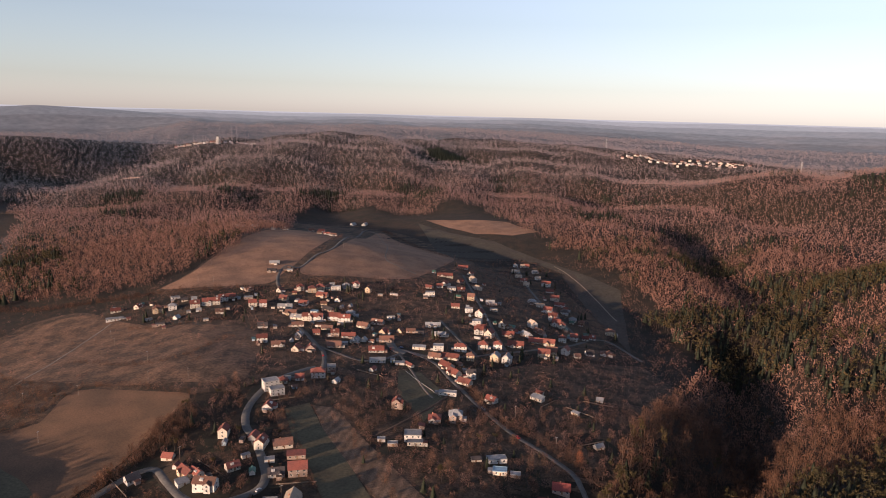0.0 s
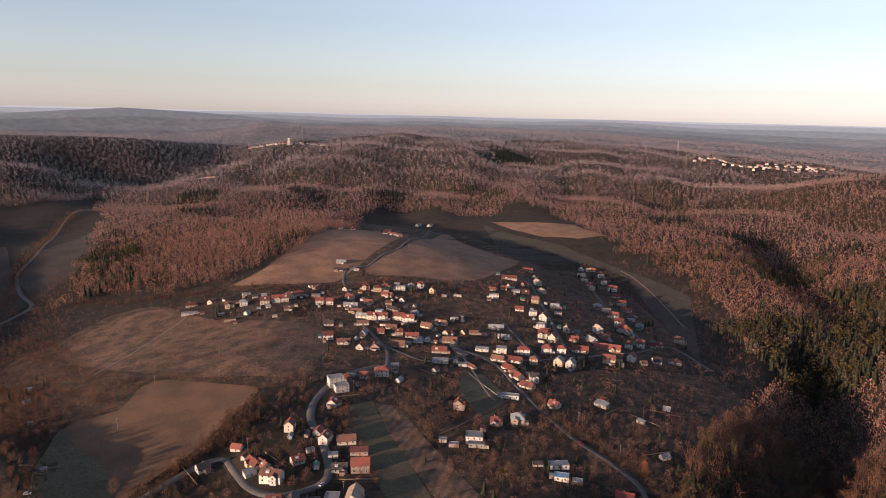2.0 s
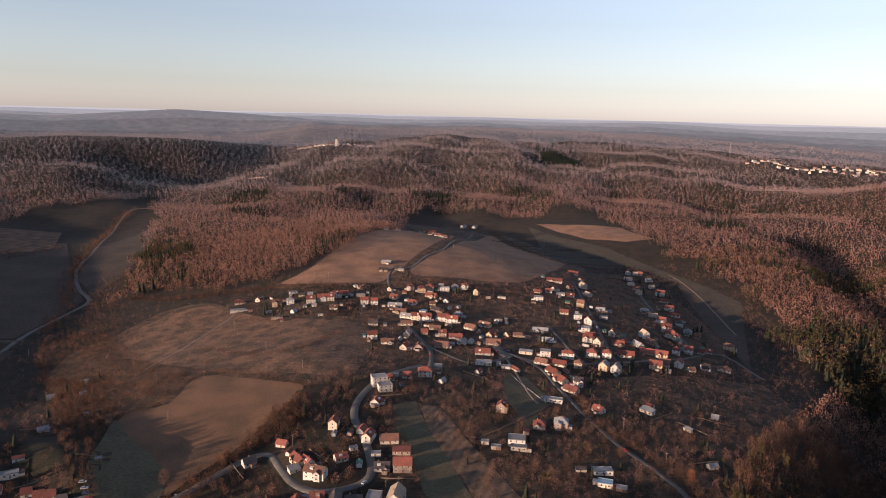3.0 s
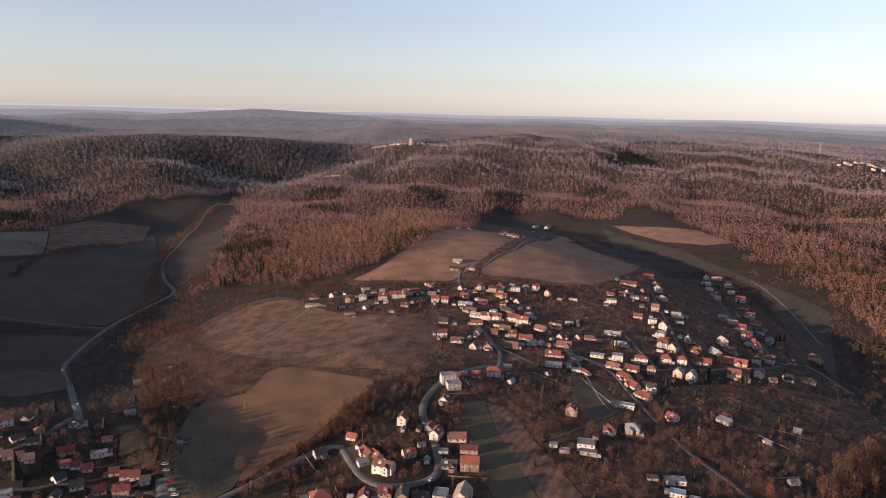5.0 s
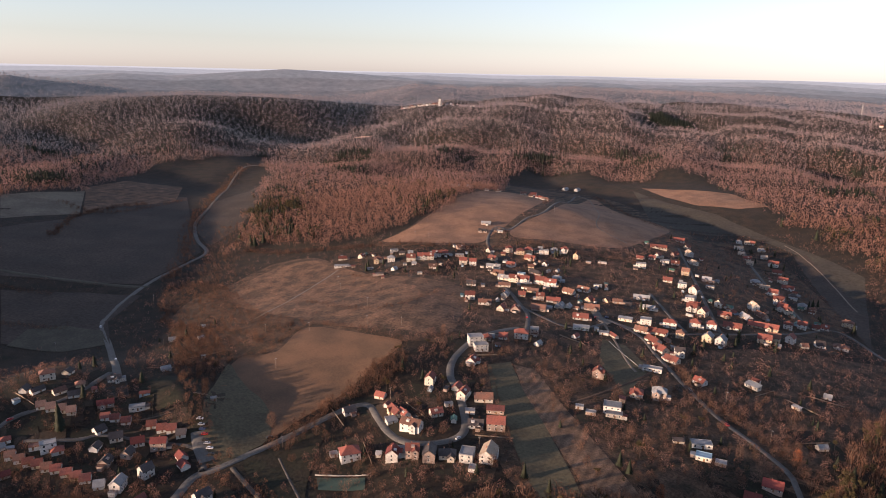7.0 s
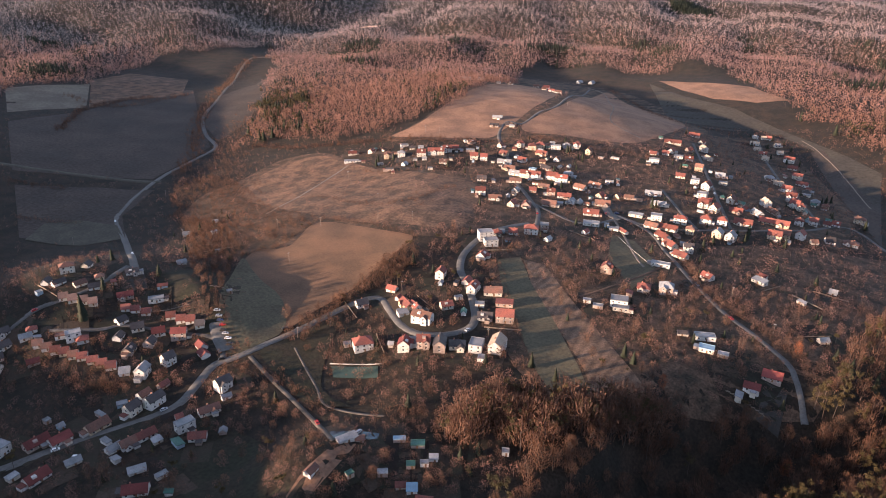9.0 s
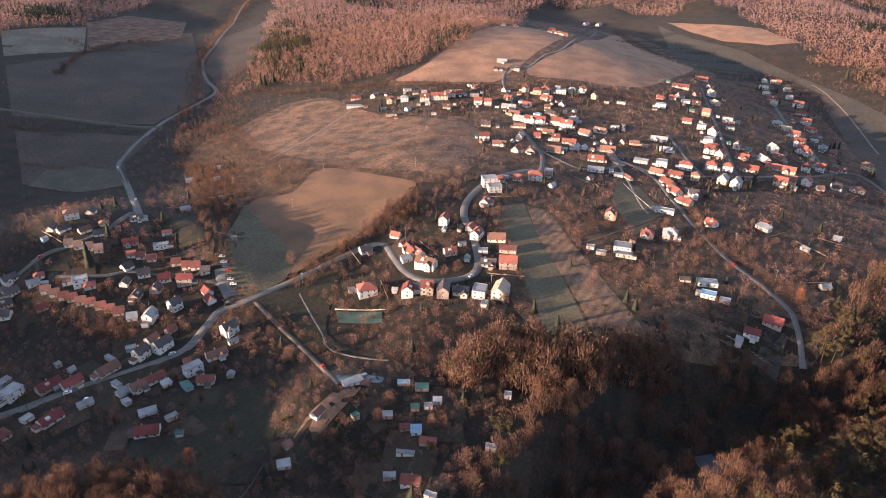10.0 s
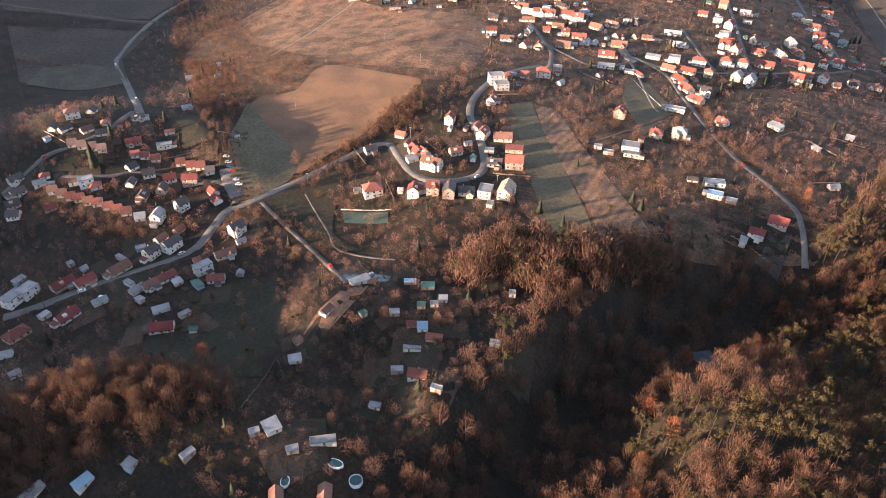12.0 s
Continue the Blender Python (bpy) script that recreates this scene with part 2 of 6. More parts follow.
def ridges(x, y, long, deep, seed):
    """Rolling ridges that lie across the evening light."""
    u, v = x * 0.656 - y * 0.755, x * 0.755 + y * 0.656
    rng = np.random.RandomState(seed)
    total = 0.0
    for k in range(10):
        f, g, p, q = rng.uniform(0.5, 1.6), rng.uniform(0.6, 1.6), rng.uniform(0, 6.283), rng.choice([-1, 1])
        total = total + np.sin(6.283 * (u * f * q / long + v * g / deep) + p + 1.3 * np.sin(6.283 * u / (long * 1.7) + 2 * p))
    return total / 4.5


def height(x, y):
    x, y = np.asarray(x, float), np.asarray(y, float)
    r, az = np.hypot(x, y), np.degrees(np.arctan2(x, y))
    # wooded hills behind the fields; to the west they give way to a side valley
    west = smooth(-19, -27, az)
    rise = smooth(1560, 3500, y + 0.12 * np.abs(x))
    top = 150 - 52 * smooth(2, 26, az)
    z = top * rise * (1 - west) + west * (95 * smooth(1800, 3300, r) - 6)
    calm = 1 - 0.55 * west
    z = z + (20 * waves(x, y, 1300, 3) + 17 * ridges(x, y, 1300, 640, 4)) * smooth(1200, 2000, r) * (1 - 0.75 * smooth(2500, 3400, r)) * calm
    z = z + 11 * ridges(x, y, 560, 290, 6) * smooth(1250, 1900, r) * (1 - 0.6 * smooth(2600, 3500, r)) * calm
    # far country rising to the horizon
    z = z + (225 - z) * smooth(3700, 4900, r) * 0.985 + 9 * waves(x, y, 1500, 9) * smooth(3900, 4300, r) * (1 - smooth(4500, 4900, r))
    for line, half in CRESTS:
        z = crested(z, x, y, line, half)
    z = crested(z, x, y, SIDE_VALLEY, 170, -1)
    # village ridge, fields, valleys
    z = z + 20 * bump(x, y, -275, 520, 190, 150) + 22 * bump(x, y, -257, 1123, 257, 257)
    z = z - 34 * trough(x, y, LEFT_VALLEY, 230) - 32 * trough(x, y, FARM_VALLEY, 150)
    z = z - 38 * trough(x, y, GULLY, 32) + 6 * trough(x, y, ((-72, 298), (-30, 318), (14, 340)), 15)
    z = z + 78 * bump(x, y, 560, 640, 190, 330, -20) + 46 * bump(x, y, 140, 130, 60, 50) - 17 * bump(x, y, 98, 300, 52, 46)
    z = z - 6 * bump(x, y, 128, 262, 50, 34) - 16 * bump(x, y, 18, 196, 26, 40) + 10 * trough(x, y, ((-66, 192), (-40, 250), (-14, 300)), 15)
    z = z + 22 * bump(x, y, -190, 142, 75, 30, 15) + 15 * bump(x, y, -140, 234, 28, 42, -20)
    for line, half, deep in HOLLOWS:
        z = z - 0.52 * deep * trough(x, y, line, half)
    # unseen hills added behind the viewer, crest shaped to keep the low sun off the valley
    across, along = x * 0.656 - y * 0.755, x * 0.755 + y * 0.656
    crest = np.interp(across, (-1700, -1520, -1450, -1380, -1200, -1063, -900, -850, -768, -700, -640, -568, -536, -511, -499, -490, -479, -469, -440, -388, -354, -295, -263, -230, -211, -168, -100, 0, 150),
                      (-10, 5, 14, 32, 32, 30, 24, 18, 27, 31, 35, 44, 50, 56, 53, 54, 52, 43, 35, 40, 48, 61.5, 61, 63, 59, 53, 39, 15, -20))
    crest = crest + 1.5 * np.sin(across / 9.0) + np.sin(across / 4.1)
    hump = np.exp(-((along + 430) / 85) ** 2)
    z = z + hump * np.maximum(0, crest - z)
    # low knoll added to throw shade on the round hill's near side
    z = z + 12 * bump(x, y, -300, 366, 54, 22, -30)
    # the shelf that the lower town stands on
    z = z + 42 * bump(x, y, -420, 340, 100, 95)
    return z + 0.6 * waves(x, y, 90, 13)


def ground_z(x, y):
    return float(height(x, y))


def mesh_from(name, verts, tris, mats, index=None, smooth_shade=False):
    me = bpy.data.meshes.new(name)
    verts, tris = np.asarray(verts, np.float32), np.asarray(tris, np.int32)
    me.vertices.add(len(verts))
    me.vertices.foreach_set("co", verts.ravel())
    me.loops.add(tris.size)
    me.loops.foreach_set("vertex_index", tris.ravel())
    me.polygons.add(len(tris))
    me.polygons.foreach_set("loop_start", np.arange(0, tris.size, 3, dtype=np.int32))
    for m in mats:
        me.materials.append(m)
    if index is not None:
        me.polygons.foreach_set("material_index", np.asarray(index, np.int32))
    if smooth_shade:
        me.polygons.foreach_set("use_smooth", np.ones(len(tris), bool))
    me.update(calc_edges=True)
    me.validate()
    return me


def polar_sheet(name, radii, angles, mat):
    r, a = np.meshgrid(radii, np.radians(angles), indexing="ij")
    x, y = r * np.sin(a), r * np.cos(a)
    v = np.stack([x, y, height(x, y)], -1).reshape(-1, 3)
    n, m = len(radii), len(angles)
    i, j = np.meshgrid(np.arange(n - 1), np.arange(m), indexing="ij")
    k = (j + 1) % m
    p, q, s, t = i * m + j, i * m + k, (i + 1) * m + k, (i + 1) * m + j
    tris = np.concatenate([np.stack([p, t, s], -1).reshape(-1, 3), np.stack([p, s, q], -1).reshape(-1, 3)])
    return new(name, mesh_from(name, v, tris, [mat], smooth_shade=True))


ANGLES = np.concatenate([np.arange(-62, 44, 0.4), np.arange(44, 298, 3.0)])
NEAR, EDGE = 3050.0, 4950.0
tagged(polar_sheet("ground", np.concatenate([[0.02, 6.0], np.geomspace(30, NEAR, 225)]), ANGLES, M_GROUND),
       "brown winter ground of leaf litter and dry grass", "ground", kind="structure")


# stands for haze: a tinted glow put into the surface itself
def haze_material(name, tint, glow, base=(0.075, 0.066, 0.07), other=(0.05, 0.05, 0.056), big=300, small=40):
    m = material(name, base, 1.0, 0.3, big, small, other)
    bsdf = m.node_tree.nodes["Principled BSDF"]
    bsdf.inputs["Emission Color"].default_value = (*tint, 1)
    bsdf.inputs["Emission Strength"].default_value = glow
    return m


# farthest twigs: haze painted on as a faint blue glow
M_TWIG_HAZE = haze_material("far_haze_glow_twigs", (0.70, 0.82, 1.0), 0.034, (0.14, 0.095, 0.09), (0.11, 0.085, 0.085), 90, 14)
M_TWIG_DIM = haze_material("haze_glow_twigs", (0.70, 0.82, 1.0), 0.02, (0.16, 0.113, 0.1), (0.14, 0.095, 0.088), 90, 14)
# the far distance: bands of hills, each glowing paler to paint the evening haze
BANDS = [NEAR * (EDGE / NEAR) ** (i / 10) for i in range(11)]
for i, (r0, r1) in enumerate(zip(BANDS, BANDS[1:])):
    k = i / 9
    tagged(polar_sheet("backdrop", np.geomspace(r0, r1, 12), ANGLES, haze_material("far_haze_glow_woods", (0.74 + 0.2 * k, 0.82 + 0.08 * k, 1.0), 0.02 + 0.2 * k ** 3.8)),
           "distant blue-grey wooded hills with evening haze painted on", "hills", kind="structure")


def inside(px, py, poly):
    """Which of the points lie in the polygon."""
    px, py = np.asarray(px, float), np.asarray(py, float)
    res = np.zeros(px.shape, bool)
    for (ax, ay), (bx, by) in zip(poly, poly[1:] + poly[:1]):
        if ay != by:
            res ^= ((ay > py) != (by > py)) & (px < (bx - ax) * (py - ay) / (by - ay) + ax)
    return res


def rounded(poly, closed=True, step=6.0):
    """A smooth curve through the corners."""
    pts = [Vector(p) for p in poly]
    n = len(pts)
    out = []
    for i in range(n if closed else n - 1):
        p0, p1, p2, p3 = (pts[(i + k) % n] if closed else pts[min(max(i + k, 0), n - 1)] for k in (-1, 0, 1, 2))
        cuts = max(1, int((p2 - p1).length / step))
        for c in range(cuts):
            t = c / cuts
            out.append(0.5 * (2 * p1 + (p2 - p0) * t + (2 * p0 - 5 * p1 + 4 * p2 - p3) * t * t + (3 * p1 - p0 - 3 * p2 + p3) * t ** 3))
    if not closed:
        out.append(pts[-1])
    return out


FIELDS, GREENS, LANES = [], [], []


def edged(poly, step=8.0):
    """The outline with points along its straight edges."""
    out = []
    for a, b in zip(poly, poly[1:] + poly[:1]):
        a, b = Vector(a), Vector(b)
        n = max(1, int((b - a).length / step))
        out += [a.lerp(b, i / n) for i in range(n)]
    return out


def field_patch(name, poly, mat, label, cell=9.0, lift=0.18, soft=True):
    from mathutils.geometry import delaunay_2d_cdt
    rim = rounded(poly, step=8) if soft else edged(poly)
    if mat in (M_GREEN, M_BEDS, M_STRIPE):
        GREENS.append([tuple(p) for p in rim])
    elif mat is not M_ROUGH:
        FIELDS.append([tuple(p) for p in rim])
    xs, ys = [p.x for p in rim], [p.y for p in rim]
    gx, gy = np.meshgrid(np.arange(min(xs), max(xs), cell), np.arange(min(ys), max(ys), cell))
    keep = inside(gx.ravel(), gy.ravel(), [tuple(p) for p in rim])
    pts = list(rim) + [Vector((a, b)) for a, b in zip(gx.ravel()[keep], gy.ravel()[keep])]
    n = len(rim)
    v, _, f, _, _, _ = delaunay_2d_cdt(pts, [(i, (i + 1) % n) for i in range(n)], [], 1, 0.01)
    xy = np.array([tuple(p) for p in v])
    z = height(xy[:, 0], xy[:, 1]) + lift
    me = mesh_from(name, np.column_stack([xy, z]), [t for t in f if len(t) == 3], [mat], smooth_shade=True)
    return tagged(new(name, me), label, "field", kind="structure")


def ribbon(name, line, width, mat, label, lift=0.35):
    pts = rounded(line, closed=False, step=3.0)
    LANES.append((np.array([tuple(p) for p in pts]), width))
    v, t = [], []
    level = [ground_z(p.x, p.y) for p in pts]
    level = [max(level[i], sum(level[max(0, i - 2):i + 3]) / len(level[max(0, i - 2):i + 3])) for i in range(len(level))]
    for i, p in enumerate(pts):
        d = (pts[min(i + 1, len(pts) - 1)] - pts[max(i - 1, 0)]).normalized()
        side = Vector((-d.y, d.x))
        z = level[i] + lift
        for s, dz in ((-0.62, -0.9), (-0.5, 0), (0, 0.04), (0.5, 0), (0.62, -0.9)):
            q = p + side * width * s
            v.append((q.x, q.y, z + dz))
        if i:
            b = 5 * i
            for k in range(4):
                t += [(b - 5 + k, b + k, b + k + 1), (b - 5 + k, b + k + 1, b - 4 + k)]
    me = mesh_from(name, v, t, [mat])
    return tagged(new(name, me), label, "road", kind="structure")


MAIN = [(-310, 184), (-299, 196), (-287, 212), (-274, 228), (-254, 252), (-247, 267), (-249, 287), (-251, 306), (-242, 318), (-229, 340), (-218, 364), (-204, 391), (-194, 406), (-182, 410), (-169, 396), (-153, 379), (-137, 370), (-122, 373), (-110, 384), (-108, 398), (-115, 418), (-127, 443), (-138, 461), (-144, 485), (-143, 512), (-136, 545), (-122, 570), (-110, 582)]
UPPER = [(-103, 579), (-110, 621), (-120, 645), (-141, 688), (-165, 736), (-185, 803), (-208, 857), (-222, 907), (-222, 957), (-202, 951), (-191, 1021), (-172, 1113), (-178, 1516)]
EAST = [(-55, 688), (-46, 654), (-32, 644), (-15, 628), (-2, 608), (10, 574), (32, 521), (53, 477), (71, 450), (89, 421), (93, 406), (96, 392), (98, 381)]
LEFT = [(-367, 373), (-478, 481), (-544, 540), (-567, 572), (-588, 620), (-614, 698), (-626, 782), (-635, 839), (-694, 897), (-750, 964), (-791, 1026), (-865, 1180), (-1069, 1585), (-1014, 1638)]
SIDE = [(-234, 320), (-208, 303), (-184, 288), (-161, 271), (-138, 248)]
ST_A = [(31, 1017), (46, 859), (57, 749), (66, 663)]
ST_B = [(131, 1190), (133, 1002), (141, 872), (152, 785), (156, 745)]
ST_C = [(-32, 644), (3, 631), (63, 657), (129, 703), (186, 762), (215, 696)]
ST_D = [(-1, 754), (25, 674), (35, 646)]
OPEN = [(-1147, 986), (-1138, 1119), (-1267, 1487), (-1200, 1631), (-1131, 1804), (-1012, 1613), (-759, 1156), (-627, 920), (-582, 846), (-549, 884), (-434, 860), (-381, 896), (-350, 952), (-320, 1058), (-333, 1204), (-308, 1323), (-360, 1738), (-315, 1814), (-191, 1773), (-74, 1692), (58, 1745), (165, 1432), (230, 1275), (270, 1168), (290, 1054), (288, 922), (273, 821), (279, 737), (274, 678), (155, 502), (134, 456), (120, 416), (105, 395), (105, 378), (74, 371), (25, 350), (-12, 326), (-32, 300), (-40, 279), (-44, 258), (-54, 222), (-63, 191), (-74, 161), (-78, 146)]
HEDGE = [(-212, 338), (-214, 394), (-201, 445), (-195, 474), (-176, 475), (-180, 438), (-198, 415)]
WOOD_BL = [(-250, 105), (-229, 134), (-208, 153), (-180, 167), (-148, 165), (-141, 153), (-169, 130), (-190, 108), (-213, 90)]
TRACK_A = [(-187, 1554), (-141, 1467), (-98, 1180), (-89, 1046), (-68, 1002), (-38, 969)]
TRACK_B = [(-377, 756), (-374, 671), (-370, 610), (-373, 561)]
TRACK_C = [(194, 1175), (210, 1117), (224, 1014), (230, 870)]
TRACK_D = [(-44, 648), (-31, 608), (-13, 549), (-5, 531)]
TRACK_E = [(-212, 338), (-179, 305), (-162, 288), (-126, 285)]
TRACK_F = [(-830, 610), (-794, 619), (-740, 634), (-687, 651), (-624, 667), (-600, 676)]
TRACK_H = [(-46, 458), (-32, 475), (-17, 497), (0, 524), (12, 545)]
LOT = [(-271, 341), (-263, 332), (-250, 321)]
TERRACES = [[(-406, 631), (-420, 690), (-423, 728), (-425, 792)], [(-328, 575), (-335, 640), (-347, 690), (-353, 746)], [(-300, 566), (-306, 640), (-316, 700)],
            [(-270, 556), (-274, 610), (-280, 648), (-288, 719)], [(-230, 542), (-232, 600), (-238, 634), (-246, 706)], [(-200, 538), (-202, 590), (-208, 634), (-213, 690)]]
ROW_A = [(-327, 452), (-307, 476), (-303, 527), (-286, 539), (-236, 525), (-192, 506)]
ROW_B = [(-227, 352), (-221, 371), (-210, 403), (-201, 423), (-196, 455), (-188, 487)]
ROW_C = [(-499, 568), (-435, 540), (-381, 527), (-329, 513), (-313, 545)]
ROW_D = [(-347, 731), (-304, 715), (-270, 729), (-235, 737)]
ROW_E = [(-574, 848), (-501, 835), (-435, 845), (-361, 851), (-280, 851)]
ROW_F = [(-274, 857), (-206, 864), (-161, 897), (-92, 882), (-21, 877)]
ROW_G = [(-137, 1538), (-65, 1353), (-1, 1228), (72, 1212)]
ROW_H = [(-114, 488), (-86, 418), (-69, 379), (-48, 335)]
ROW_I = [(-99, 501), (-57, 418), (-30, 366), (-18, 336)]
ROW_J = [(26, 552), (45, 500), (64, 475), (82, 450), (95, 430), (101, 412)]
ROW_K = [(-285, 365), (-267, 340), (-245, 323)]
ROW_L = [(-348, 620), (-280, 588), (-237, 600), (-212, 667)]
ROW_M = [(-126, 285), (-101, 292), (-79, 295)]
ROW_N = [(-157, 252), (-124, 239), (-106, 237), (-85, 247)]
ROW_O = [(-100, 184), (-83, 194), (-66, 209), (-55, 227)]
TOWN_A = [(-395, 267), (-390, 303), (-378, 321), (-373, 348), (-380, 380)]
TOWN_B = [(-248, 312), (-265, 328), (-295, 326), (-329, 318), (-341, 307), (-367, 293)]
BELT = [(-461, 550), (-403, 530), (-347, 471), (-307, 401), (-271, 338), (-289, 349), (-355, 420)]
ROW_P = [(-592, 705), (-655, 819), (-755, 963), (-871, 1170), (-1061, 1574), (-1007, 1627)]
ROW_V = [(-690, 990), (-640, 905), (-600, 835), (-568, 765), (-520, 700), (-470, 640)]
ROW_W = [(-40, 316), (-18, 328), (8, 350), (26, 358)]
ROW_X = [(-739, 580), (-705, 586), (-672, 597)]
ROW_Y = [(-879, 792), (-960, 926), (-978, 1037), (-967, 1099)]
ROW_Q = [(-1056, 986), (-954, 974), (-942, 1074), (-937, 1167)]
ROW_R = [(-643, 503), (-613, 510), (-578, 525)]
ROW_S = [(-246, 317), (-217, 303), (-190, 299), (-162, 281)]
ROW_T = [(-373, 275), (-335, 267), (-303, 263), (-284, 270)]
ROW_U = [(-5, 327), (18, 352), (15, 336)]
CORE = [(-120, 645), (-96, 624), (-73, 609), (-53, 617), (-38, 638)]
SQUARE = [(-61, 704), (-53, 674), (-44, 645), (-34, 637)]
SCRUB = [(-556, 640), (-571, 711), (-498, 692), (-394, 593), (-319, 544), (-317, 500), (-334, 474), (-320, 438), (-350, 428), (-451, 530)]
COPSE = [(-89, 275), (-82, 304), (-68, 315), (-48, 317), (-20, 331), (8, 347), (22, 340), (2, 318), (-31, 295), (-43, 277), (-66, 284), (-80, 268)]
FIR_PATCH = [(-78, 2639), (-30, 2724), (77, 2628), (91, 2550), (25, 2526), (-54, 2547)]
POND_B = [(42, 310), (51, 318), (53, 290), (49, 277), (44, 291)]
SLOPE = [(-136, 203), (-137, 214), (-133, 237), (-126, 248), (-123, 235), (-127, 211)]

ribbon("road", MAIN, 5.4, M_ASPHALT, "grey asphalt main road winding up the hill")
ribbon("road", UPPER, 4.2, M_STREET, "narrow asphalt lane through the village to the farm")
ribbon("road", EAST, 3.5, M_ASPHALT, "narrow asphalt lane descending past gardens")
ribbon("road", LEFT, 5.5, M_ASPHALT, "pale country road along the shaded valley")
ribbon("road", SIDE, 2.6, M_LANE, "narrow lane to the cottages")
ribbon("road", ST_A, 3.5, M_STREET, "village street between gardens")
ribbon("road", ST_B, 3.5, M_STREET, "village street lined with houses")
ribbon("road", ST_C, 3.5, M_STREET, "village cross street")
ribbon("road", ST_D, 3.2, M_STREET, "short village street")
ribbon("road", TRACK_A, 2.5, M_TRACK, "pale farm track over the meadow")
ribbon("road", TRACK_B, 2.0, M_TRACK, "faint track across the meadow")
ribbon("road", TRACK_C, 1.6, M_TRACK, "pale grass strip between ploughed fields")
ribbon("road", TRACK_D, 2.2, M_TRACK, "gravel drive beside a garden wall")
ribbon("road", TRACK_E, 1.5, M_LANE, "narrow path to the ponds")
ribbon("road", TRACK_F, 9.0, M_STRIP, "pale grass strip between the valley fields")
ribbon("road", TRACK_H, 2.4, M_EARTH, "brown earth path between the gardens")
ribbon("road", CORE, 3.2, M_STREET, "village street between the houses")
ribbon("road", SQUARE, 8, M_ASPHALT, "wide asphalt village square")
ribbon("road", TOWN_A, 3.8, M_STREET, "narrow town street")
ribbon("road", TOWN_B, 3.6, M_STREET, "narrow town street past the terraces")
ribbon("road", LOT, 11, M_ASPHALT, "small asphalt car park")
# paler grass over the darkened ground, sun put into the gardens' colour
field_patch("field", [(-134, 566), (-91, 589), (-54, 643), (0, 609), (52, 608), (115, 649), (208, 678), (228, 605), (181, 502), (149, 469), (120, 416), (103, 386), (57, 368), (18, 355), (-20, 333), (-41, 323), (-68, 352), (-86, 380), (-93, 377), (-105, 435), (-123, 483)], M_ROUGH, "rough grass of the gardens and orchards", lift=0.10, soft=False)
field_patch("field", [(-224, 702), (-227, 852), (-193, 904), (-118, 921), (-46, 968), (33, 1128), (158, 1213), (191, 986), (209, 821), (172, 694), (121, 683), (68, 648), (18, 652), (-36, 660), (-90, 586), (-135, 538), (-165, 588)], M_ROUGH, "rough grass between the village gardens", lift=0.11, soft=False)
field_patch("field", [(-473, 558), (-511, 648), (-498, 692), (-490, 782), (-435, 807), (-340, 743), (-262, 731), (-189, 717), (-146, 600), (-156, 524), (-200, 506), (-261, 481), (-301, 442), (-353, 454)], M_ROUGH, "rough brown grass slope with scrub", lift=0.12)
field_patch("field", [(-362, 851), (-348, 947), (-346, 1213), (-335, 1621), (-167, 1577), (-58, 1420), (56, 1181), (-19, 941), (-107, 906), (-178, 878)], M_ROUGH, "rough tan grass on the hilltop", lift=0.14)
field_patch("field", [(-301, 396), (-322, 460), (-297, 476), (-301, 524), (-283, 532), (-233, 519), (-195, 507), (-196, 479), (-203, 448), (-212, 407), (-224, 376), (-229, 355), (-249, 330), (-265, 340)], M_DOME, "sunlit tan dry meadow on a round hill", lift=0.20)
field_patch("field", [(-467, 647), (-481, 715), (-469, 775), (-428, 794), (-383, 769), (-318, 729), (-226, 707), (-181, 669), (-167, 587), (-164, 534), (-211, 533), (-244, 533), (-296, 545), (-371, 579)], M_STRIPE, "sloping striped meadow with old terraces", lift=0.25)
field_patch("field", [(-361, 868), (-345, 938), (-332, 1163), (-299, 1287), (-197, 1207), (-207, 1013), (-219, 918), (-239, 871)], M_DRY, "tan grass field on the hill", lift=0.30)
field_patch("field", [(-199, 938), (-164, 1121), (-145, 1490), (-76, 1348), (19, 1210), (-35, 953), (-132, 922)], M_DRY, "tan grass field beside the lane", lift=0.35)
field_patch("field", [(-59, 1576), (13, 1441), (102, 1353), (182, 1213), (243, 1093), (270, 1014), (237, 852), (229, 1002), (204, 1122), (179, 1177), (143, 1234), (54, 1219), (-1, 1228)], M_DARK, "dark field in the hollow", lift=0.20, soft=False)
field_patch("field", [(199, 1117), (217, 1123), (240, 865), (209, 720), (205, 832)], M_SOIL, "ploughed dark brown strip", lift=0.25, soft=False)
field_patch("field", [(-43, 1599), (54, 1557), (139, 1527), (197, 1402), (140, 1380), (64, 1418), (12, 1492)], M_DRY, "sunlit meadow at the wood edge", lift=0.30, soft=False)
field_patch("field", [(-964, 780), (-952, 920), (-1035, 1168), (-958, 1213), (-755, 963), (-643, 837), (-635, 794), (-618, 683), (-696, 645), (-765, 610)], M_SOIL, "dark ploughed field in the valley", lift=0.35, soft=False)
field_patch("field", [(-1163, 951), (-1124, 1108), (-973, 942), (-1014, 823)], M_PALE, "pale stubble field", lift=0.20, soft=False)
field_patch("field", [(-1122, 1109), (-1107, 1168), (-1053, 1189), (-962, 1122), (-960, 1006), (-971, 946)], M_STRIPE, "reddish fallow field", lift=0.25, soft=False)
field_patch("field", [(-750, 964), (-860, 1173), (-859, 1294), (-979, 1610), (-764, 1209), (-670, 970), (-651, 867)], M_SOIL, "dark narrow field beside the road", lift=0.30, soft=False)
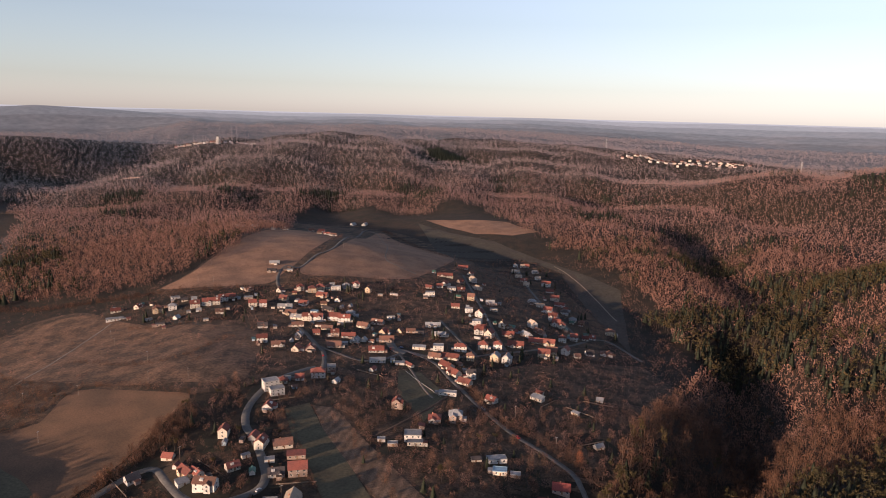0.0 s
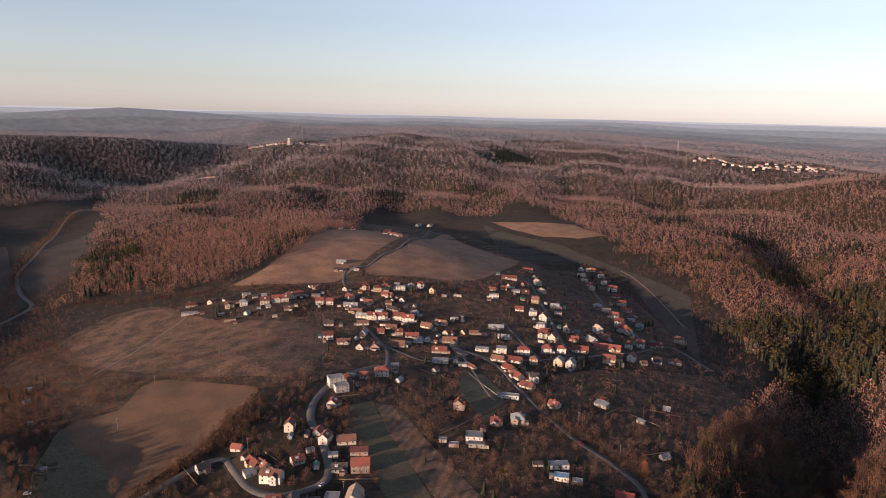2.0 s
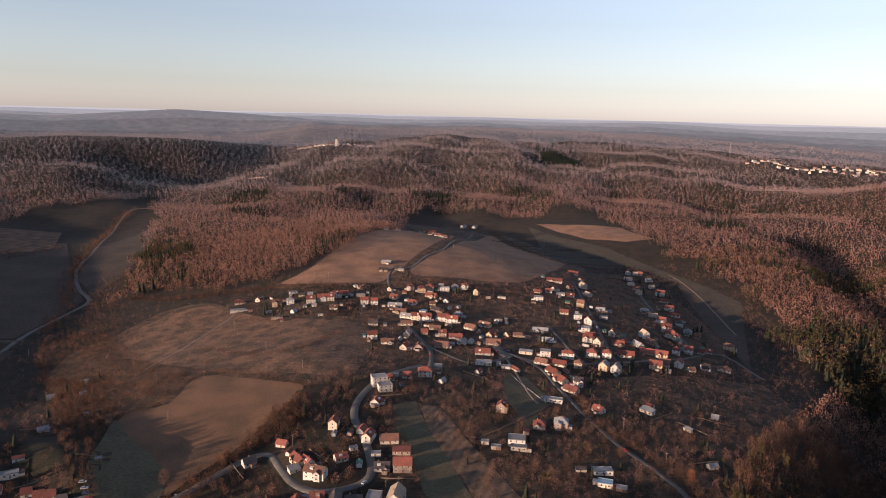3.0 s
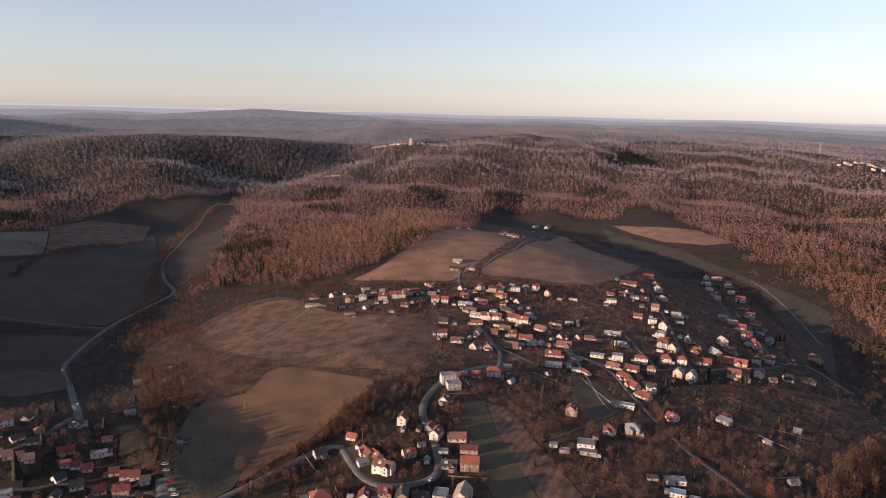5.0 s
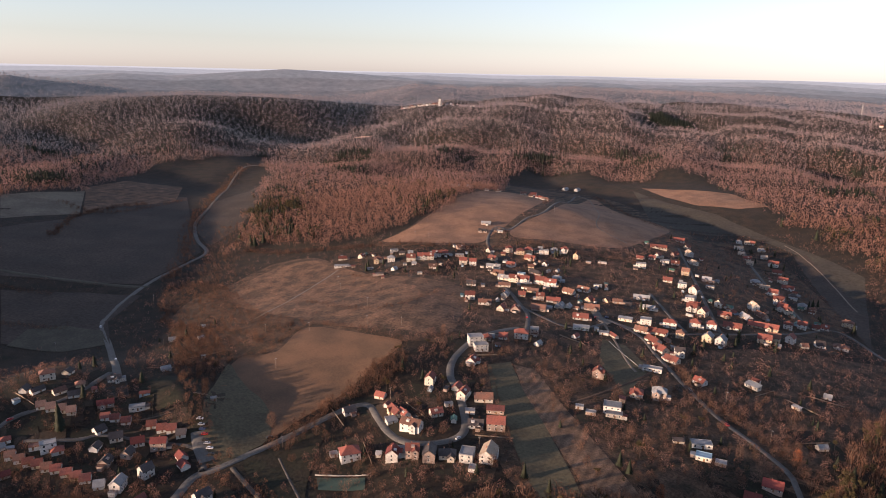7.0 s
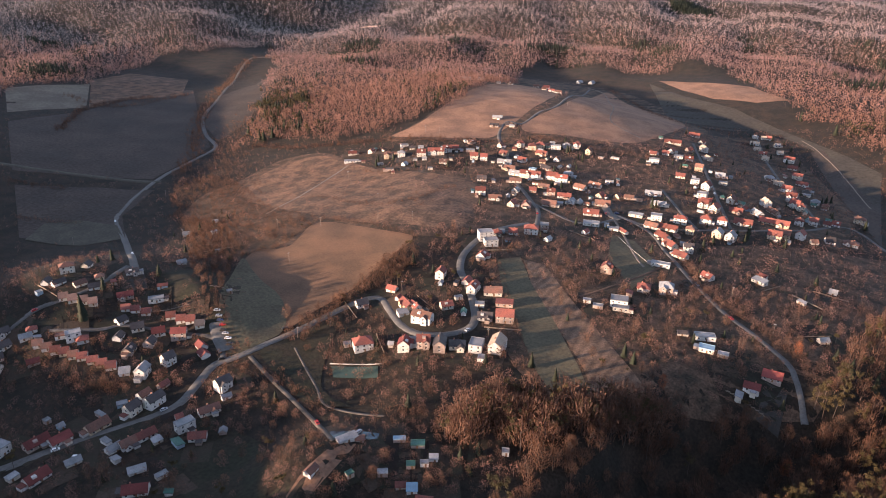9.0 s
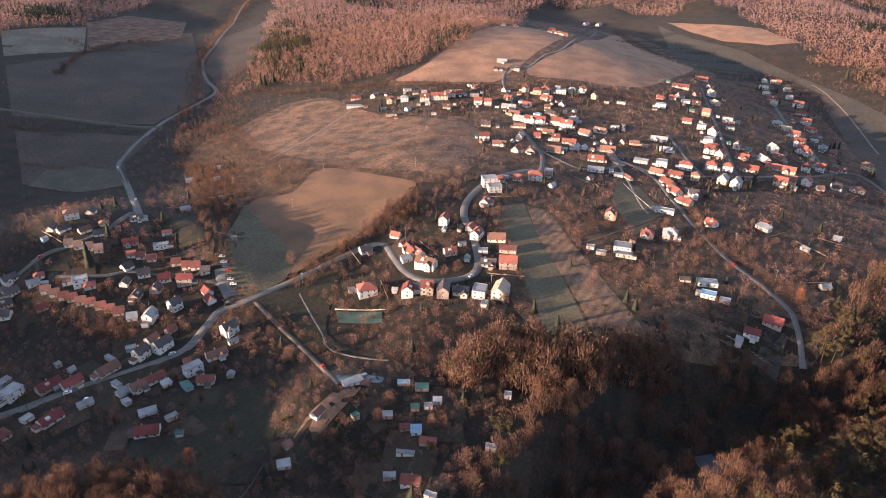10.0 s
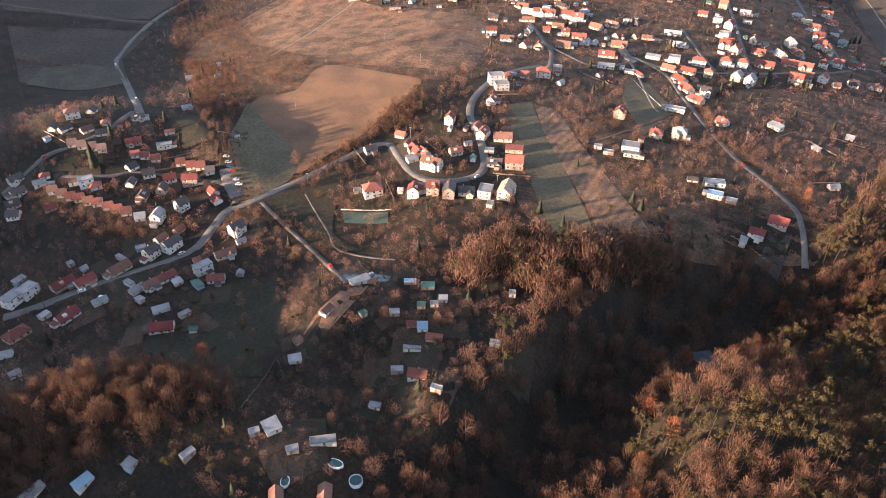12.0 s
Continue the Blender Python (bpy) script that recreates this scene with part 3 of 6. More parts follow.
field_patch("field", [(-722, 574), (-650, 624), (-584, 644), (-552, 556), (-495, 498), (-594, 464)], M_SOIL, "dark field below the road", lift=0.35, soft=False)
field_patch("field", [(-585, 462), (-606, 505), (-585, 530), (-535, 530), (-496, 497), (-524, 470)], M_STRIP, "pale grass patch below the valley road", lift=0.45, soft=False)
field_patch("field", [(-1164, 1145), (-1180, 1280), (-1060, 1330), (-945, 1160), (-1004, 1000)], M_STRIPE, "reddish fallow field in the valley", lift=0.4, soft=False)
field_patch("field", [(-117, 492), (-101, 505), (-83, 463), (-56, 414), (-32, 365), (-20, 335), (-38, 327), (-58, 356), (-81, 405), (-104, 454)], M_MEADOW, "dull green meadow strip", lift=0.20, soft=False)
field_patch("field", [(-98, 501), (-80, 499), (-46, 443), (-16, 397), (10, 357), (-1, 345), (-18, 336), (-30, 366), (-56, 414), (-83, 463)], M_BEDS, "tan garden strips", lift=0.25, soft=False)
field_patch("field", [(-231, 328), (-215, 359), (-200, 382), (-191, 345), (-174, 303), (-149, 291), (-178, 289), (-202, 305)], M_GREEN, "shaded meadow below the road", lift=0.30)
# green meadow, drawn out along the shadow's edge to paint the hill's shaded side
field_patch("field", [(-302, 394), (-322, 444), (-302, 427), (-280, 409), (-263, 399), (-244, 381), (-230, 355), (-233, 339), (-243, 320), (-259, 321), (-279, 352)], M_MEADOW, "shaded green meadow", lift=0.35)
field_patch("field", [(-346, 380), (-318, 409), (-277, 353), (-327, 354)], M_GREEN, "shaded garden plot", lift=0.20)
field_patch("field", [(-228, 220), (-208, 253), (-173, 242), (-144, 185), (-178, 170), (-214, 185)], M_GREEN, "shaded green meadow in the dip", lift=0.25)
field_patch("field", [(-142, 206), (-134, 209), (-129, 228), (-127, 252), (-134, 257), (-137, 239), (-141, 221)], M_DRY, "bare tan bank above the allotments", 5.0, lift=0.3)
field_patch("field", [(-37, 590), (-17, 586), (5, 540), (-11, 486), (-35, 539)], M_MEADOW, "small green field", lift=0.30, soft=False)
field_patch("field", [(7, 417), (27, 424), (54, 364), (22, 352)], M_ROUGH, "bare garden strip", lift=0.35, soft=False)

# ---- far villages in the woods ----
site_rng = random.Random(11)
FAR_SITES = []
FAR_VILLAGE = [(640, 2604), (739, 2680), (865, 2610), (1160, 2650), (1110, 2530), (906, 2440), (738, 2480)]
for row in range(8):
    for col in range(20):
        px, py = 630 + col * 28 + site_rng.uniform(-8, 8), 2440 + row * 31 + site_rng.uniform(-9, 9)
        if inside(px, py, FAR_VILLAGE) and site_rng.random() < 0.85:
            FAR_SITES.append((px, py))
for k in range(34):
    t = k / 33
    FAR_SITES.append((-1060 + 300 * t + site_rng.uniform(-10, 10), 2715 + 70 * t * t + site_rng.uniform(-16, 30)))
CHURCH = (-887, 2716)
QUARRY = (-985, 2163)
CLEARINGS = [(px, py, 16.0) for px, py in FAR_SITES] + [(px, py - 26, 20.0) for px, py in FAR_SITES] + [(*CHURCH, 30.0), (*QUARRY, 38.0), (QUARRY[0], QUARRY[1] - 40, 30.0), (47, 299, 12.0), (42, 284, 10.0), (38, 270, 8.0)]

# ---- woods ----


def blades(rng, base, tip, width):
    """Thin triangles from base to tip points."""
    d = tip - base
    side = np.cross(d, rng.normal(size=d.shape))
    side /= np.linalg.norm(side, axis=1)[:, None] + 1e-9
    w = np.asarray(width).reshape(-1, 1)
    v = np.stack([base + side * w, base - side * w, tip], 1).reshape(-1, 3)
    return v, np.arange(len(v)).reshape(-1, 3)


def stick(a, b, ra, rb, sides=4):
    a, b = np.array(a, float), np.array(b, float)
    d = (b - a) / np.linalg.norm(b - a)
    u = np.cross(d, (1, 0.3, 0)) if abs(d[2]) > 0.5 else np.cross(d, (0, 0, 1))
    u /= np.linalg.norm(u)
    w = np.cross(d, u)
    ang = np.arange(sides) * 2 * math.pi / sides
    ring = np.cos(ang)[:, None] * u + np.sin(ang)[:, None] * w
    v = np.concatenate([a + ring * ra, b + ring * rb])
    t = []
    for i in range(sides):
        j = (i + 1) % sides
        t += [(i, j, sides + j), (i, sides + j, sides + i)]
    return v, np.array(t)


def joined(pieces):
    v, t, m, n = [], [], [], 0
    for (pv, pt), k in pieces:
        v.append(pv), t.append(pt + n), m.append(np.full(len(pt), k))
        n += len(pv)
    return np.concatenate(v), np.concatenate(t), np.concatenate(m)


def bare_tree(seed, twigs=70, limbs=6, slim=0.30, fat=1.0, base=0.25, core=0, drop=1.0):
    """A leafless tree 1 high: trunk and limbs (0), twigs (1), the core being bundles of dense twigs."""
    rng = np.random.RandomState(seed)
    lean = rng.normal(0, 0.03, 2)
    pieces = [(stick((0, 0, -0.03), (lean[0], lean[1], 0.62), 0.022, 0.009, 3), 0)] if limbs >= 0 else []
    for i in range(max(limbs, 0)):
        a, z = rng.uniform(0, 6.283), rng.uniform(base, 0.6)
        out = rng.uniform(0.5, 1.0) * slim
        pieces.append((stick((lean[0] * z, lean[1] * z, z), (math.cos(a) * out, math.sin(a) * out, z + rng.uniform(0.15, 0.36)), 0.010, 0.003, 3), 0))
    a, u = rng.uniform(0, 6.283, twigs), rng.uniform(0, 1, twigs)
    z = base + (1 - base) * 0.88 * u
    wide = slim * np.sin(np.clip(u * 0.85 + 0.12, 0, 1) * math.pi) ** 0.6
    rad = wide * rng.uniform(0.1, 1, twigs) ** 0.6
    tip = np.stack([np.cos(a) * rad, np.sin(a) * rad, z + 0.05], 1) + rng.normal(0, 0.02, (twigs, 3))
    root = tip * [0.72, 0.72, 1] - np.stack([0 * z, 0 * z, rng.uniform(0.07, 0.17, twigs) * drop], 1)
    width = fat * rng.uniform(0.006, 0.013, twigs)
    if core:
        # bundles lie every way, a little inside the crown
        tip[:core] *= [0.85, 0.85, 0.95]
        d = rng.normal(0, 1, (core, 3))
        root[:core] = tip[:core] + d * 0.13 / np.linalg.norm(d, axis=1)[:, None]
        width[:core] *= 1.5 if twigs > 80 else 2.6
    pieces.append((blades(rng, root, tip, width), 1))
    return joined(pieces)


def fir_tree(seed, tiers=6, points=8, wide=0.19):
    """A conifer 1 high: trunk (0), drooping jagged tiers (1)."""
    rng = np.random.RandomState(seed)
    pieces = [(stick((0, 0, -0.02), (0, 0, 0.5), 0.02, 0.01, 3), 0)]
    for k in range(tiers):
        z = 0.12 + 0.78 * k / tiers
        r = wide * (1 - k / (tiers + 0.6)) * rng.uniform(0.85, 1.15)
        n = 2 * points
        ang = np.arange(n) * 2 * math.pi / n + rng.uniform(0, 1)
        rr = r * np.where(np.arange(n) % 2, 0.55, 1.0) * rng.uniform(0.8, 1.2, n)
        ring = np.stack([np.cos(ang) * rr, np.sin(ang) * rr, np.full(n, z) - 0.03 * rng.uniform(0, 1, n)], 1)
        v = np.concatenate([ring, [(0, 0, min(z + 0.3, 1.0))]])
        pieces.append(((v, np.array([(i, (i + 1) % n, n) for i in range(n)])), 1))
    return joined(pieces)


def pine_tree(seed, tufts=80, fat=1.0, crown=0.55, wide=0.17, needle=0.05):
    """A pine 1 high: bare trunk (0), tufts of needles in the upper part (1)."""
    rng = np.random.RandomState(seed)
    pieces = [(stick((0, 0, -0.02), (rng.normal(0, 0.02), 0, 0.9), 0.016, 0.006, 3), 0)]
    c = rng.normal(0, 1, (9, 3)) * [wide * 0.6, wide * 0.6, 0.13] + [0, 0, crown + 0.2]
    mid = c[rng.randint(0, 9, tufts)] + rng.normal(0, 0.03, (tufts, 3))
    d = rng.normal(0, 1, (tufts, 3)) * [1, 1, 0.7] + [0, 0, 0.5]
    d *= needle / np.linalg.norm(d, axis=1)[:, None]
    pieces.append((blades(rng, mid - d, mid + d, fat * rng.uniform(0.018, 0.034, tufts)), 1))
    return joined(pieces)


def wood(name, shapes, x, y, tall, mats, label, category="trees", spread=None, seed=1):
    """Many trees in one mesh."""
    rng = np.random.RandomState(seed)
    which = rng.randint(0, len(shapes), len(x))
    turn = rng.uniform(0, 6.283, len(x))
    z = height(x, y) - 0.2
    spread = np.ones(len(x)) if spread is None else spread
    V, T, I, n = [], [], [], 0
    for k, (v, t, m) in enumerate(shapes):
        s = np.flatnonzero(which == k)
        if not len(s):
            continue
        c, d, h, w = np.cos(turn[s])[:, None], np.sin(turn[s])[:, None], tall[s][:, None], (tall[s] * spread[s])[:, None]
        px = (v[:, 0] * c - v[:, 1] * d) * w + x[s][:, None]
        py = (v[:, 0] * d + v[:, 1] * c) * w + y[s][:, None]
        pz = v[:, 2] * h + z[s][:, None]
        V.append(np.stack([px, py, pz], -1).reshape(-1, 3))
        T.append((t[None] + (np.arange(len(s)) * len(v))[:, None, None]).reshape(-1, 3) + n)
        I.append(np.tile(m, len(s)))
        n += len(s) * len(v)
    if not V:
        return None
    me = mesh_from(name, np.concatenate(V), np.concatenate(T), mats, np.concatenate(I))
    return tagged(new(name, me), label, category, kind="stuff")


def scatter(r0, r1, step, a0, a1, seed):
    """Jittered places in a ring sector round the viewpoint."""
    rng = np.random.RandomState(seed)
    xs, ys = np.meshgrid(np.arange(-r1, r1, step), np.arange(0, r1, step))
    x, y = xs.ravel() + rng.uniform(-0.5, 0.5, xs.size) * step, ys.ravel() + rng.uniform(-0.5, 0.5, xs.size) * step
    r, a = np.hypot(x, y), np.degrees(np.arctan2(x, y))
    k = (r > r0) & (r < r1) & (a > a0) & (a < a1)
    return x[k], y[k]


RIM = [tuple(p) for p in rounded(OPEN, closed=False, step=15)]
# the open land reaches back under the viewer
RIM_ALL = RIM + [(-84, 80), (-200, 20), (-430, 60), (-830, 300), (-1060, 700)]


def in_wood(x, y):
    # an uneven edge, more so far off
    sway = 4 + 20 * smooth(600, 1000, np.hypot(x, y))
    k = ~inside(x + sway * waves(x, y, 110, 41), y + sway * waves(x, y, 95, 42), RIM_ALL)
    for px, py, size in CLEARINGS:
        k &= (x - px) ** 2 + (y - py) ** 2 > size ** 2
    return k & ~inside(x, y, FIR_PATCH)


FAR_BARE = [bare_tree(s, twigs=11, limbs=-1, slim=0.27, fat=2.4, base=0.2, core=7, drop=1.9) for s in range(10)]
MID_BARE = [bare_tree(20 + s, twigs=24, limbs=-1, slim=0.29, fat=1.8, core=12, drop=1.7) for s in range(10)]
NEAR_BARE = [bare_tree(40 + s, twigs=130, limbs=1, slim=0.32, fat=0.8, core=50, drop=1.3) for s in range(8)]
CLOSE_BARE = [bare_tree(50 + s, twigs=330, limbs=8, slim=0.30, fat=0.5, core=60, drop=1.2) for s in range(8)]
FAR_FIR = [fir_tree(60 + s, 3, 4, 0.2) for s in range(5)]
MID_FIR = [fir_tree(70 + s, 5, 6, 0.25) for s in range(5)]
MID_PINE = [pine_tree(80 + s, 34, 1.6) for s in range(6)]
NEAR_PINE = [pine_tree(90 + s, 170, 0.62, needle=0.038) for s in range(6)]
CLOSE_PINE = [pine_tree(100 + s, 640, 0.36, 0.5, 0.2, 0.028) for s in range(6)]
for r0, r1, step, tall, bare, fir, wide in ((70, 430, 6.8, 15, CLOSE_BARE, MID_FIR, 1.0), (430, 620, 7.2, 15, NEAR_BARE, MID_FIR, 1.0), (620, 1350, 7.4, 15, MID_BARE, MID_FIR, 1.0),
                                            (1350, 2200, 8.6, 14, FAR_BARE, FAR_FIR, 1.2), (2200, 3000, 13.0, 15, FAR_BARE, FAR_FIR, 1.5),
                                            (3000, 3700, 20.0, 16, FAR_BARE, FAR_FIR, 2.1)):
    x, y = scatter(r0, r1, step, -57, 38, int(r0))
    k = in_wood(x, y)
    x, y = x[k], y[k]
    rng = np.random.RandomState(int(r0) + 1)
    k = rng.uniform(0, 1, len(x)) > 0.5 * trough(x, y, GULLY[:5], 34)
    x, y = x[k], y[k]
    h = tall * rng.uniform(0.65, 1.25, len(x))
    mix = waves(x, y, 420, 21) + 0.6 * waves(x, y, 130, 22) + rng.normal(0, 0.25, len(x)) + 0.85 * bump(x, y, 420, 680, 280, 420) + 1.2 * bump(x, y, 46, 222, 44, 18) - 1.3 * bump(x, y, 84, 172, 66, 30)
    ever = mix > (0.62 if r1 <= 1350 else 0.85)
    pine = ever & (rng.uniform(0, 1, len(x)) < (1.0 if r1 <= 430 else 0.7)) & (r1 <= 1350)
    firs = ever & ~pine & (400 < r0 < 2000)
    ever = pine | firs
    # twig colours pale with distance, haze put into colour and, farther out, glow
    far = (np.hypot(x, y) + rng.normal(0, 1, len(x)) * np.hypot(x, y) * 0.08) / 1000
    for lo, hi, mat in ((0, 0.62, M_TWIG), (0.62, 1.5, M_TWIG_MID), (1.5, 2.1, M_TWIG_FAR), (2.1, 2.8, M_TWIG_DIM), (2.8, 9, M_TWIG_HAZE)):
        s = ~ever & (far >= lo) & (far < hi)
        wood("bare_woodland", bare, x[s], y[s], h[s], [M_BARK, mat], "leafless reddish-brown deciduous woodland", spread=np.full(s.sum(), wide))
    wood("conifer_woodland", fir, x[firs], y[firs], h[firs] * 1.1, [M_BARK, M_FIR], "dark green conifers among bare trees", spread=np.full(firs.sum(), wide))
    wood("pine_woodland", CLOSE_PINE if r1 <= 430 else NEAR_PINE if r1 <= 620 else MID_PINE, x[pine], y[pine], h[pine] * 1.15, [M_BARK, M_PINE], "olive-green pines lit by the evening sun")

# a dense patch of dark firs on the far slope
x, y = scatter(2400, 2800, 8.0, -3, 4, 66)
k = inside(x, y, FIR_PATCH)
wood("fir_plantation", FAR_FIR, x[k], y[k], np.random.RandomState(67).uniform(14, 18, k.sum()), [M_BARK, M_FIR], "dense dark firs on the far slope", spread=np.full(k.sum(), 1.7))

# ---- houses ----


def box(bm, sx, sy, sz, at=(0, 0, 0), turn=0.0):
    """A box on its base centre."""
    m = Matrix.Translation((at[0], at[1], at[2] + sz / 2)) @ Matrix.Rotation(turn, 4, "Z") @ Matrix.Diagonal((sx, sy, sz, 1))
    return bmesh.ops.create_cube(bm, size=1, matrix=m)["verts"]


def part(name, bm, mat, parent, label=""):
    me = bpy.data.meshes.new(name)
    bm.to_mesh(me)
    bm.free()
    for m in mat if isinstance(mat, (list, tuple)) else [mat]:
        me.materials.append(m)
    ob = new(name, me)
    ob.parent = parent
    return tagged(ob, label) if label else ob


def prism(bm, outline, y0, y1):
    """An outline in x and z, drawn out along y."""
    a = [bm.verts.new((x, y0, z)) for x, z in outline]
    b = [bm.verts.new((x, y1, z)) for x, z in outline]
    n = len(a)
    bm.faces.new(a)
    bm.faces.new(b[::-1])
    for i in range(n):
        j = (i + 1) % n
        bm.faces.new((a[j], a[i], b[i], b[j]))


def window_mesh():
    """A white frame with its dark glass set back in it, in one piece."""
    bm = bmesh.new()
    box(bm, 1.3, 0.12, 1.4)
    for f in [f for f in bm.faces if abs(f.normal.y) > 0.9]:
        bmesh.ops.inset_region(bm, faces=[f], thickness=0.1, depth=-0.04)
        f.material_index = 1
    me = bpy.data.meshes.new("window")
    bm.to_mesh(me)
    bm.free()
    me.materials.append(M_FRAME)
    me.materials.append(M_GLASS)
    return me


def simple_mesh(name, mat, *boxes):
    bm = bmesh.new()
    for b in boxes:
        box(bm, *b[:3], b[3:6])
    me = bpy.data.meshes.new(name)
    bm.to_mesh(me)
    bm.free()
    me.materials.append(mat)
    return me


WINDOW = window_mesh()
DOOR = simple_mesh("door", M_WOOD, (1.0, 0.1, 2.05, 0, 0, 0))
CHIMNEY = simple_mesh("chimney", M_BRICK, (0.62, 0.62, 2.1, 0, 0, 0))
ROOF_WORDS = {"R": "red tiled", "O": "weathered orange tiled", "M": "maroon tiled", "P": "pinkish tiled", "D": "dark slate", "G": "grey flat",
              "S": "grey fibre-cement", "C": "sandy sheet", "B": "blue sheet", "E": "green sheet"}
WALL_WORDS = {"W": "white", "C": "cream", "Y": "ochre", "N": "brown", "O": "orange", "B": "blue-grey"}
PLOTS, HOUSE_TURNS = [], []


def hang(name, me, parent, at, turn=0.0):
    ob = new(name, me)
    ob.parent = parent
    ob.matrix_basis = Matrix.Translation(at) @ Matrix.Rotation(turn, 4, "Z")
    return ob


def house(x, y, turn, length, width, floors, kind, roof, wall):
    """A house with its ridge along its own x. kind: g gable, h hip, f flat, s single slope."""
    rng = random.Random(int(x * 7919 + y))
    PLOTS.append((x, y, max(length, width)))
    HOUSE_TURNS.append(turn)
    shed = length * width < 46
    name = "shed" if shed else "house"
    ob = new(name)
    ob.matrix_basis = pose(x, y, ground_z(x, y), 0, 0, turn)
    kinds = {"g": "gabled", "h": "hipped", "f": "flat", "s": "sloping"}
    tagged(ob, f"{WALL_WORDS[wall]} {'shed' if shed else str(floors) + '-storey house'} with {kinds[kind]} {ROOF_WORDS[roof]} roof",
           "shed" if shed else "house", "sheds in the gardens" if shed else "houses of the village")
    l, w = length / 2, width / 2
    top = 2.2 if shed else 0.3 + 2.6 * floors
    rise = {"g": 0.42 * width, "h": 0.36 * width, "f": 0.0, "s": 0.18 * width}[kind] * rng.uniform(0.9, 1.1)
    bm = bmesh.new()
    if kind == "g":
        prism(bm, ((-w, -1.5), (w, -1.5), (w, top), (0, top + rise - 0.05), (-w, top)), -l, l)
        bmesh.ops.rotate(bm, verts=bm.verts, matrix=Matrix.Rotation(math.pi / 2, 3, "Z"))
    elif kind == "s":
        prism(bm, ((-w, -1.5), (w, -1.5), (w, top + rise), (-w, top)), -l, l)
        bmesh.ops.rotate(bm, verts=bm.verts, matrix=Matrix.Rotation(math.pi / 2, 3, "Z"))
    else:
        box(bm, length, width, top + 1.5, (0, 0, -1.5))
    bmesh.ops.recalc_face_normals(bm, faces=bm.faces)
    part("wall", bm, WALLS[wall], ob)
    bm = bmesh.new()
    over, thick = 0.5, 0.22
    if kind == "g":
        sl = rise / w
        e, z = w + over, top - over * sl
        prism(bm, ((-e, z), (-e, z + thick), (0, top + rise + thick), (e, z + thick), (e, z), (0, top + rise)), -l - 0.4, l + 0.4)
        bmesh.ops.rotate(bm, verts=bm.verts, matrix=Matrix.Rotation(math.pi / 2, 3, "Z"))
    elif kind == "s":
        prism(bm, ((-w - over, top - 0.06), (w + over, top + rise + 0.1), (w + over, top + rise + 0.32), (-w - over, top + 0.16)), -l - 0.3, l + 0.3)
        bmesh.ops.rotate(bm, verts=bm.verts, matrix=Matrix.Rotation(math.pi / 2, 3, "Z"))
    elif kind == "h":
        k = max(l - w, 0.4)
        lo = [bm.verts.new((sx * (l + over), sy * (w + over), top - 0.1)) for sx, sy in ((-1, -1), (1, -1), (1, 1), (-1, 1))]
        hi = [bm.verts.new((sx * (l + over), sy * (w + over), top + 0.12)) for sx, sy in ((-1, -1), (1, -1), (1, 1), (-1, 1))]
        ridge = [bm.verts.new((-k, 0, top + rise + 0.2)), bm.verts.new((k, 0, top + rise + 0.2))]
        bm.faces.new(lo[::-1])
        for i in range(4):
            bm.faces.new((lo[i], lo[(i + 1) % 4], hi[(i + 1) % 4], hi[i]))
        bm.faces.new((hi[0], hi[1], ridge[1], ridge[0]))
        bm.faces.new((hi[2], hi[3], ridge[0], ridge[1]))
        bm.faces.new((hi[1], hi[2], ridge[1]))
        bm.faces.new((hi[3], hi[0], ridge[0]))
    else:
        box(bm, length + 0.3, width + 0.3, 0.25, (0, 0, top + 0.003))
        for sx, sy, a, b in ((0, w, length + 0.3, 0.25), (0, -w, length + 0.3, 0.25), (l, 0, 0.25, width - 0.25), (-l, 0, 0.25, width - 0.25)):
            box(bm, a, b, 0.3, (sx, sy, top + 0.253))
    bmesh.ops.recalc_face_normals(bm, faces=bm.faces)
    part("roof", bm, ROOFS[roof], ob)
    if kind in "gh" and not shed and length > 8 and rng.random() < 0.4:
        # a gabled wing that stands out from the front
        wide, deep, cx = width * rng.uniform(0.5, 0.62), w + rng.uniform(1.2, 2.4), rng.choice((-0.4, 0.4)) * l
        up = top - 0.3 * rng.random()
        peak = 0.4 * wide
        bm = bmesh.new()
        prism(bm, ((cx - wide / 2, -1.5), (cx + wide / 2, -1.5), (cx + wide / 2, up), (cx, up + peak - 0.05), (cx - wide / 2, up)), -deep, -0.2)
        bmesh.ops.recalc_face_normals(bm, faces=bm.faces)
        wing = part("wing", bm, WALLS[wall], ob)
        bm = bmesh.new()
        e = wide / 2 + 0.4
        prism(bm, ((cx - e, up - 0.32), (cx - e, up - 0.12), (cx, up + peak + 0.22), (cx + e, up - 0.12), (cx + e, up - 0.32), (cx, up + peak)), -deep - 0.4, 0.0)
        bmesh.ops.recalc_face_normals(bm, faces=bm.faces)
        part("wing_roof", bm, ROOFS[roof], wing)
        for f in range(floors):
            hang("window", WINDOW, wing, (cx, -deep - 0.02, 1.1 + 2.6 * f))
    if kind == "g" and not shed and rng.random() < 0.22:
        bm = bmesh.new()
        dz = rise * 0.35
        box(bm, 2.2, w * 0.62, rise * 0.5, (rng.uniform(-0.4, 0.4) * l, -w * 0.42, top + dz))
        for v in bm.verts:
            if v.co.z > top + dz + 0.1 and v.co.y < -w * 0.5:
                v.co.z -= rise * 0.14
        part("dormer", bm, [WALLS[wall]], ob)
    if not shed and rng.random() < 0.5:
        # a lower lean-to on the back or the side
        bm = bmesh.new()
        ax, ay = rng.choice(((l + 1.6, -0.2 * w), (-l - 1.6, 0.1 * w), (0.3 * l, -w - 1.4)))
